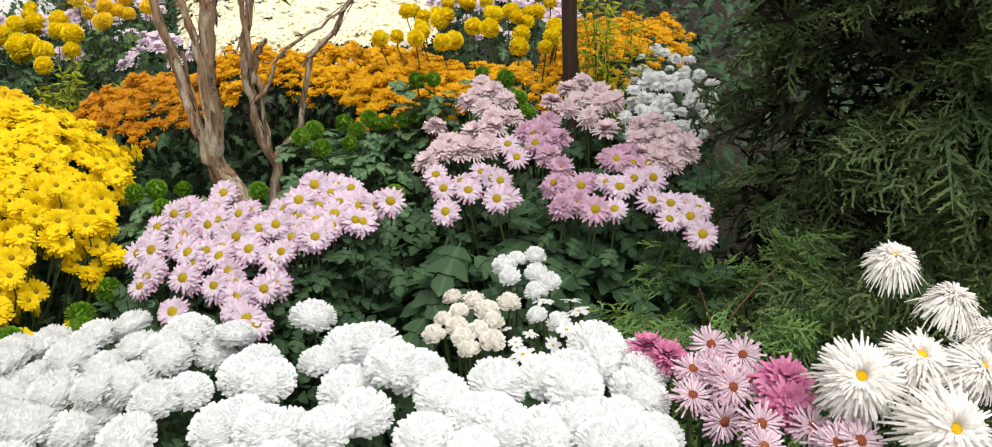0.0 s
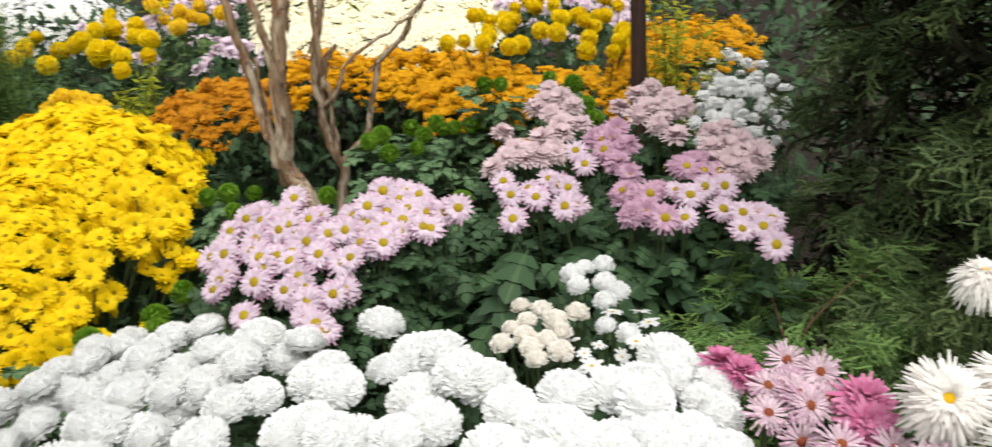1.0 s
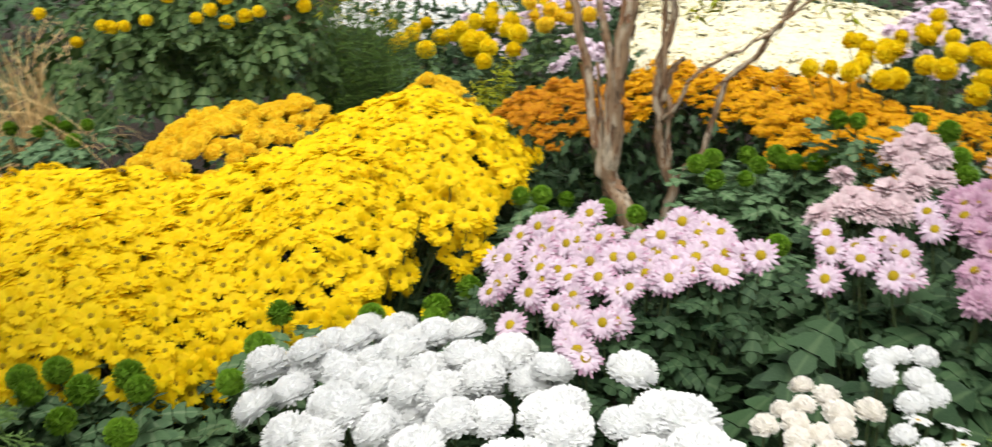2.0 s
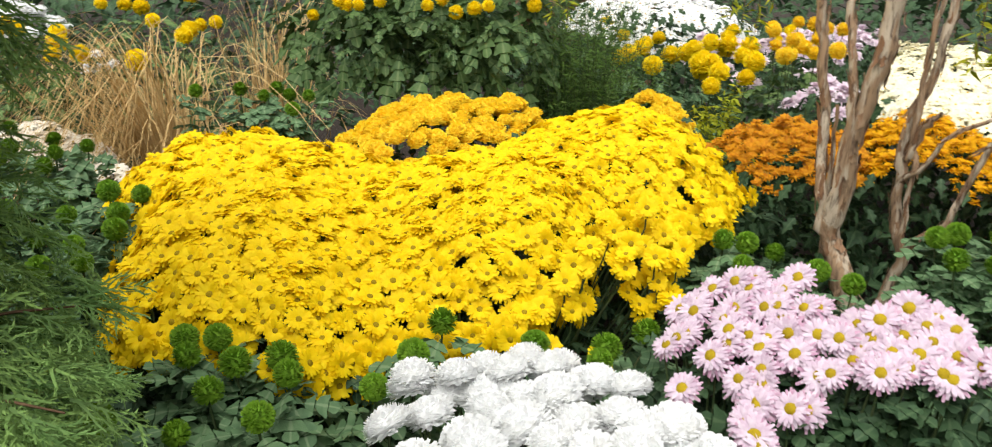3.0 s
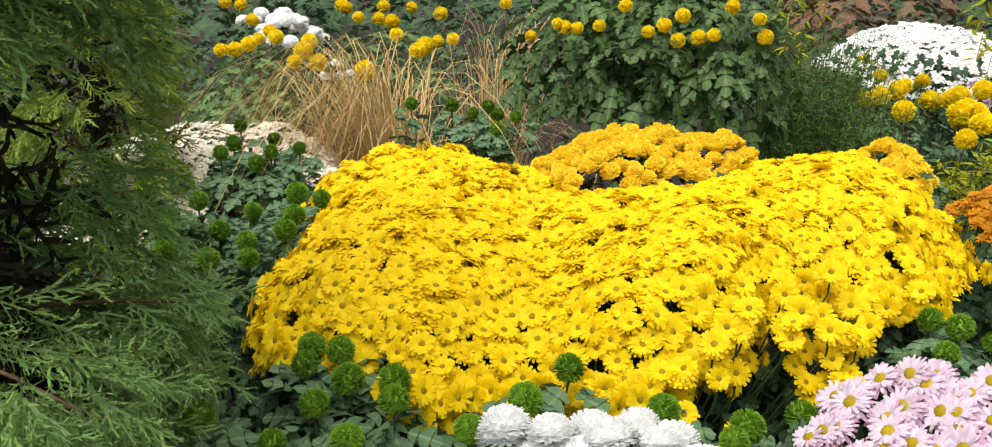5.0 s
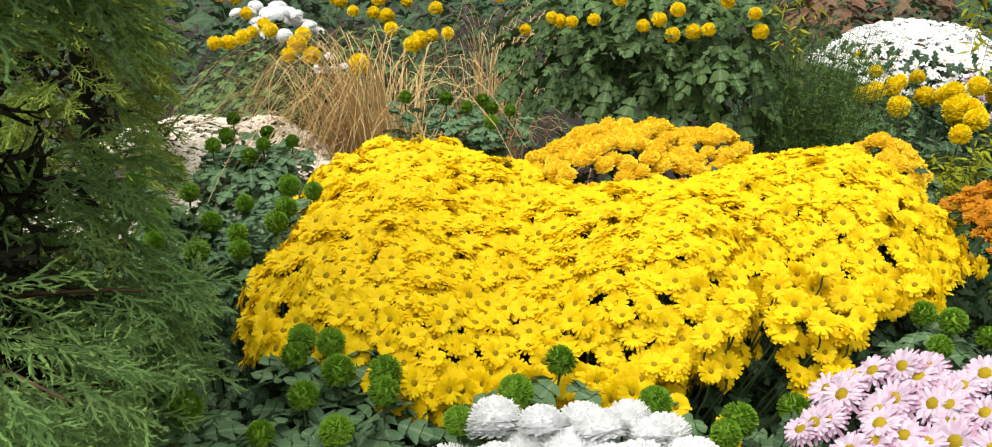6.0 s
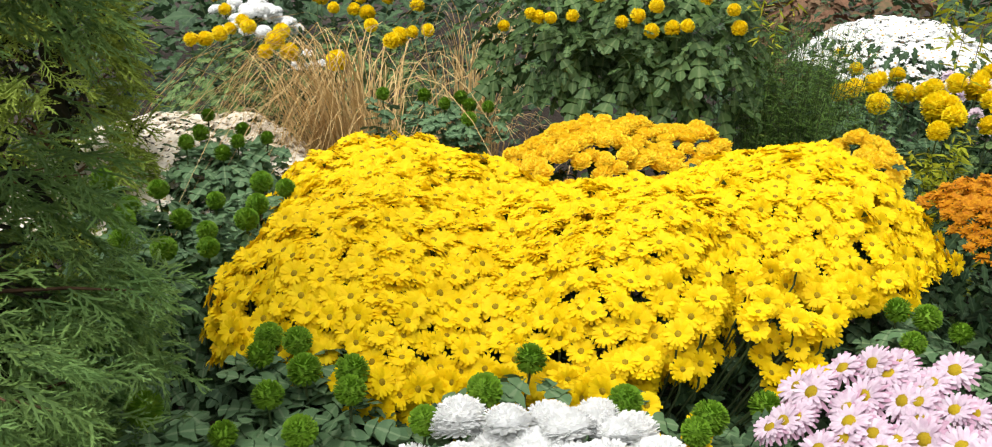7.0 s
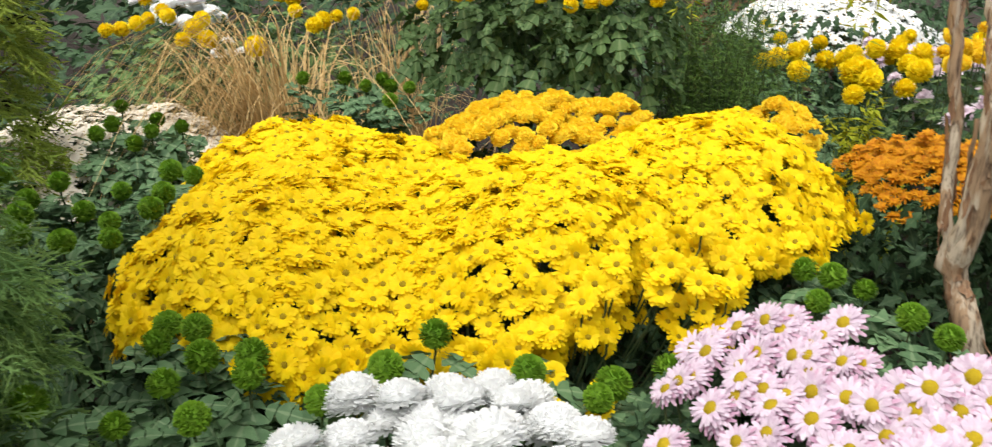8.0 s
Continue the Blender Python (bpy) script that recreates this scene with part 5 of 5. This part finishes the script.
def frond_material(name, root, tip, other, thin=0.2):
    """Scale leaves: darker at the root of a spray, lighter at its tips, with spray-to-spray variation."""
    m, t, n, l, p = mat_base(name)
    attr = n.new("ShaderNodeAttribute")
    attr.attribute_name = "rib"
    root_to_tip = ramp_mix(t, attr.outputs["Fac"], root, tip)
    coord, tex = n.new("ShaderNodeTexCoord"), n.new("ShaderNodeTexNoise")
    tex.inputs["Scale"].default_value, tex.inputs["Detail"].default_value = 9, 5
    l.new(coord.outputs["Object"], tex.inputs["Vector"])
    patch = n.new("ShaderNodeMapRange")
    patch.inputs[1].default_value, patch.inputs[2].default_value, patch.inputs[4].default_value = 0.42, 0.68, 0.8
    l.new(tex.outputs["Fac"], patch.inputs[0])
    mixed = ramp_mix(t, patch.outputs[0], root, other)
    l.new(root_to_tip.outputs[2], mixed.inputs[6])
    l.new(mixed.outputs[2], p.inputs["Base Color"])
    p.inputs["Roughness"].default_value = 0.65
    p.inputs["Specular IOR Level"].default_value = 0.15
    glow, ms = n.new("ShaderNodeBsdfTranslucent"), n.new("ShaderNodeMixShader")
    l.new(mixed.outputs[2], glow.inputs["Color"])
    ms.inputs[0].default_value = thin
    l.new(p.outputs[0], ms.inputs[1])
    l.new(glow.outputs[0], ms.inputs[2])
    l.new(ms.outputs[0], n["Material Output"].inputs["Surface"])
    return m


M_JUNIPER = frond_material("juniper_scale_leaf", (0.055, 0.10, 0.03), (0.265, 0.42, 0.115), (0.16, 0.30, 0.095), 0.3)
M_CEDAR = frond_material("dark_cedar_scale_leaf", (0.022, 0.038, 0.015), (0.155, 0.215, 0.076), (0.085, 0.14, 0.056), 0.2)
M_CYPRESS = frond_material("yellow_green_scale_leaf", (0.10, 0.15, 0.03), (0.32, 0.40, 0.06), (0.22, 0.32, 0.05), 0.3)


def conifer(name, label, cx, cy, height, boughs, per, size, mat, fronds, seed=1, core=3000, core_r=0.3, thick=0.03, bushy=0.07):
    """A trunk, boughs (root height, compass angle in radians, reach, tip height) and flat sprays along their outer part."""
    t = thing(name, cx, cy, label, "conifer", "conifers")
    r = np.random.default_rng(seed)
    v, f, _ = limb([(cx, cy, 0), (cx + 0.01, cy, height * 0.5), (cx, cy, height)], thick, thick * 0.4, 9, r)
    # The trunk is near black too, with the hollow's shade in its colour.
    part("trunk", tri_mesh("trunk", v - np.array(t.location), f, [M_DEAD_SHADE]), t, shifted(t))
    mats4, limbs, inner = [], [], []
    for z0, a, reach, z1 in boughs:
        out = np.array((math.cos(a), math.sin(a), 0.0))
        flank = np.array((-out[1], out[0], 0.0))
        root, tip = np.array((cx, cy, z0)), np.array((cx, cy, 0)) + out * reach + UP * z1
        knee = root * 0.45 + tip * 0.55 + UP * 0.05
        along = lambda q: root * (1 - q) ** 2 + knee * 2 * q * (1 - q) + tip * q * q
        limbs.append(tube([along(q) for q in np.linspace(0, 1, 6)], [thick * (0.2 - 0.033 * i) for i in range(6)], 5))
        for i in range(per):
            q = 0.42 + 0.58 * math.sqrt((i + r.random()) / per)
            side = r.normal(0, 1)
            ahead = unit(along(min(q + 0.05, 1.05)) - along(q))
            p = along(q) + flank * side * bushy * (1.25 - 0.7 * q) + UP * r.normal(0, bushy * 0.55)
            go = unit(ahead * 0.8 + flank * side * 0.6 + UP * r.normal(0.05, 0.45) + r.normal(0, 0.2, 3))
            mats4.append(frame_of(p, unit(UP + out * 0.35 + r.normal(0, 0.35, 3)), 0, size * r.uniform(0.7, 1.25), go))
    # Sprays filling the core, coloured as the shade between the clumps.
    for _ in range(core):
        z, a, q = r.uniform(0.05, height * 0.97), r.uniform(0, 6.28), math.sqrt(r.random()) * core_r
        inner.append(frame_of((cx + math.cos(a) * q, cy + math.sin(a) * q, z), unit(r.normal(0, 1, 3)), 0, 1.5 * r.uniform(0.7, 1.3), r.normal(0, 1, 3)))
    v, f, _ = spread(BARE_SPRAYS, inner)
    part("inner_foliage", tri_mesh("inner_foliage", v - np.array(t.location), f, [M_DEAD_SHADE]), t, shifted(t), "", "stuff")
    v, f, _ = join(limbs)
    part("branch_tangle", tri_mesh("branches", v - np.array(t.location), f, [M_TWIG]), t, shifted(t), "", "stuff")
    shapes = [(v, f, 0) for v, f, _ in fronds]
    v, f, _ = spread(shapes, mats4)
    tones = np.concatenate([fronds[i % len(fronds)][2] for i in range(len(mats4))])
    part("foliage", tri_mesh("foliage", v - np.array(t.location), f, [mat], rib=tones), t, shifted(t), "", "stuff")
    return t


def tiers(n, z0, z1, reach, rise, seed, start=0.0, turn=2.39996, gap=None, vary=0.13):
    """Boughs round a trunk from z0 to z1; reach(angle, z); none whose tip lies within the gap in height."""
    r = np.random.default_rng(seed)
    out = []
    for i in range(n):
        z = z0 + (z1 - z0) * (i + 0.5) / n
        a = (start + i * turn + r.uniform(-0.25, 0.25)) % (2 * math.pi)
        if gap and gap(a, z):
            continue
        out.append((max(0.08, z - rise * r.uniform(0.6, 1.3)), a, reach(a, z) * r.uniform(0.95 - vary, 0.95 + vary), z + r.uniform(-0.04, 0.04)))
    return out


def lobe(a, middle, width):
    d = (a - middle + math.pi) % (2 * math.pi) - math.pi
    return math.exp(-(d / width) ** 2)


CEDAR_BOUGHS = tiers(135, 0.2, 2.1, lambda a, z: 0.60 * (1 - 0.5 * (z / 2.1) ** 2.5), 0.02, 3, gap=lambda a, z: lobe(a, 4.0, 1.3) < 0.3 and int(z * 50) % 3 > 0, vary=0.24)
CEDAR_BOUGHS += tiers(22, 0.45, 1.5, lambda a, z: 0.60, 0.03, 9, 4.15, 0.0, None, 0.2)
conifer("cedar_tree", "tall dark green conifer with feathery drooping foliage", 0.985, 1.80, 2.1, CEDAR_BOUGHS, 42, 1.15, M_CEDAR, LACY_FRONDS, 3, 3200, 0.50, 0.03, 0.055)
conifer("juniper_shrub", "low feathery juniper shrub between the pink flowers and the cedar", 0.36, 1.43, 0.6,
        tiers(30, 0.25, 0.68, lambda a, z: 0.15, 0.12, 4), 24, 0.95, M_JUNIPER, LACY_FRONDS, 4, 90, 0.11, 0.012, 0.04)
conifer("juniper_tree", "feathery mid green juniper close to the path", -1.06, 0.32, 2.1,
        tiers(200, 0.3, 2.0, lambda a, z: 0.36 + 0.13 * lobe(a, 0.5, 0.45) * (z < 1.02) + 0.06 * lobe(a, 1.65, 0.5) + 0.03 * lobe(a, 1.0, 0.4) * (z > 1.1), 0.04, 6, gap=lambda a, z: 0.95 < z < 1.18 or (z > 1.1 and lobe(a, 0.2, 0.5) > 0.75) or (lobe(a, 0.9, 1.3) < 0.3 and int(z * 50) % 3 > 0)), 46, 1.0, M_JUNIPER, FRONDS, 6, 2700, 0.26, 0.03, 0.055)
conifer("cypress_tree", "bright green narrow cypress behind the button flowers", -2.4, 0.72, 1.4,
        tiers(60, 0.2, 1.4, lambda a, z: 0.22 * (1.1 - 0.6 * z / 1.4), 0.12, 8), 15, 1.35, M_CYPRESS, FRONDS, 8, 120, 0.12)


# ---- fine plants ----
def blade_shape(reach, height, rise, fall):
    """One arching blade in the x-z plane, from the origin."""
    v = []
    for s in range(8):
        q = s / 7
        c = np.array((reach * q ** 1.6, 0.02 * math.sin(3 * q + reach * 9), height * (rise * q - fall * q * q)))
        wd = 0.0028 * (1 - 0.8 * q)
        v += [c - (0, wd, 0), c + (0, wd, 0.0008)]
    f = [q for s in range(7) for q in ((2 * s, 2 * s + 2, 2 * s + 1), (2 * s + 1, 2 * s + 2, 2 * s + 3))]
    return tri_mesh("blade", np.array(v), f, [M_DRY])


def grass_clump(label, cx, cy, n, reach, height, seed, lean=(0, 0), rise=2.1, fall=1.4):
    t = thing("dry_grass_clump", cx, cy, label, "grass", "dry grass clumps")
    r = np.random.default_rng(seed)
    kinds = [blade_shape(reach * w, height * h, rise, fall) for w in (0.45, 0.7, 1.0, 1.2) for h in (0.65, 0.85, 1.05)]
    for _ in range(n):
        a = r.uniform(0, 6.28)
        d = unit((math.cos(a) + lean[0], math.sin(a) + lean[1], 0))
        place = np.array((cx, cy, 0.0)) + r.normal(0, 0.05, 3) * (1, 1, 0)
        part("blade", kinds[int(r.integers(len(kinds)))], t, frame_of(place, UP + r.normal(0, 0.08, 3), 0, r.uniform(0.85, 1.1), d))


grass_clump("arching clump of dry straw coloured ornamental grass", -2.80, 1.66, 280, 0.60, 1.0, 1, (-0.35, -0.6), 2.3, 1.75)
grass_clump("low spreading clump of dry straw coloured grass", -2.58, 1.56, 300, 0.70, 1.02, 4, (-0.4, -1.1), 2.7, 2.35)
grass_clump("upright tuft of dry straw coloured grass", -3.0, 2.2, 200, 0.3, 1.05, 2)
grass_clump("small arching tuft of dry reddish grass", -2.06, 1.90, 130, 0.30, 0.72, 3, (0.3, -0.5))


def plume_plant(name, label, cx, cy, n, spread_r, z0, height, mat, leaf, seed, droop=0.0, width=0.25):
    """Upright or arching shoots with many small narrow leaflets."""
    t = thing(name, cx, cy, label, "shrub")
    r = np.random.default_rng(seed)
    stalks, mats4 = [], []
    for _ in range(n):
        a = r.uniform(0, 6.28)
        b = np.array((cx + r.normal(0, spread_r * 0.4), cy + r.normal(0, spread_r * 0.4), z0))
        d = np.array((math.cos(a), math.sin(a), 0)) * spread_r * r.uniform(0.3, 1.1)
        h = height * r.uniform(0.7, 1.1)
        line = [b + d * q ** 1.5 + UP * h * (q - droop * q ** 3) for q in np.linspace(0, 1, 9)]
        stalks.append(tube(line, [0.002 * (1 - 0.7 * i / 8) for i in range(9)], 3))
        for q in np.arange(0.1, 1.0, 0.011):
            i = min(int(q * 8), 7)
            p = line[i] + (line[i + 1] - line[i]) * (q * 8 - i)
            ax = unit(line[i + 1] - line[i])
            k = r.uniform(0, 6.28)
            o = np.array((math.cos(k), math.sin(k), 0))
            mats4.append(frame_of(p, unit(o * 0.3 + UP + r.normal(0, 0.4, 3)), 0, leaf * r.uniform(0.6, 1.2), ax * 0.9 + o * 0.8))
    v, f, _ = join(stalks)
    part("stalk_tangle", tri_mesh("stalks", v - np.array(t.location), f, [M_STEM]), t, shifted(t), "", "stuff")
    thin = [(v * (1, width * 5, 1), f, m) for v, f, m in NEEDLES]
    v, f, _ = spread(thin, mats4)
    part("leaf_cover", tri_mesh("leaf_cover", v - np.array(t.location), f, [mat]), t, shifted(t), "", "stuff")


plume_plant("feathery_bush", "soft dark green feathery bush with fine leaves", -1.93, 2.76, 430, 0.19, 0.05, 0.86, M_PLUME, 0.03, 1, width=0.12)
plume_plant("yellow_green_shoots", "yellow green feathery shoots behind the yellow mound", -1.32, 2.72, 10, 0.12, 0.3, 0.60, M_LIME, 0.034, 2, droop=0.2, width=0.4)
plume_plant("yellow_green_shoots", "yellow green feathery shoots beside the wooden post", 0.26, 2.48, 22, 0.11, 0.3, 0.78, M_LIME, 0.032, 3, droop=0.1, width=0.35)


# ---- low leaves of the bed ----
def bed_leaves():
    t = thing("bed_foliage", -1.0, 2.2, "dark green chrysanthemum leaves filling the bed between the flowers", "foliage", "", "stuff")
    out = []
    for x, y in scatter([(-5.5, 0.9), (-2.6, 0.2), (-1.2, 0.1), (-0.8, 0.45), (-0.6, 0.88), (0.9, 0.88), (1.6, 1.6), (2.2, 4.8), (-1, 7.5), (-6.5, 6.5)], 0.075):
        far = max(0.0, y - 2.4, -x - 2.2)
        top = 0.44 if far <= 0 else 0.55
        if -3.1 < x < -1.7 and 1.5 < y < 3.1:
            continue
        for q in range(3):
            out.append(frame_of((x + rng.normal(0, 0.02), y + rng.normal(0, 0.02), top - 0.13 * q - rng.uniform(0, 0.12) + 0.08 * wobble(x, y, 3)), unit(UP + rng.normal(0, 0.4, 3)), 0, rng.uniform(0.055, 0.09), rng.normal(0, 0.7, 3) + (0, -0.3, -0.1)))
    for x, y in scatter([(-9, -1), (-5.5, 0.9), (-6.5, 6.5), (-1, 7.5), (2.2, 4.8), (4, 5), (3, 9), (-9, 9)], 0.115):
        for q in range(2):
            out.append(frame_of((x + rng.normal(0, 0.05), y + rng.normal(0, 0.05), 0.6 - 0.13 * q - rng.uniform(0, 0.12) + 0.12 * wobble(x, y, 1.5)), unit(UP + rng.normal(0, 0.4, 3)), 0, rng.uniform(0.12, 0.18), rng.normal(0, 0.7, 3) + (0, -0.3, -0.1)))
    leafage(t, out, M_LEAF, 0, FEW_LEAVES)


bed_leaves()
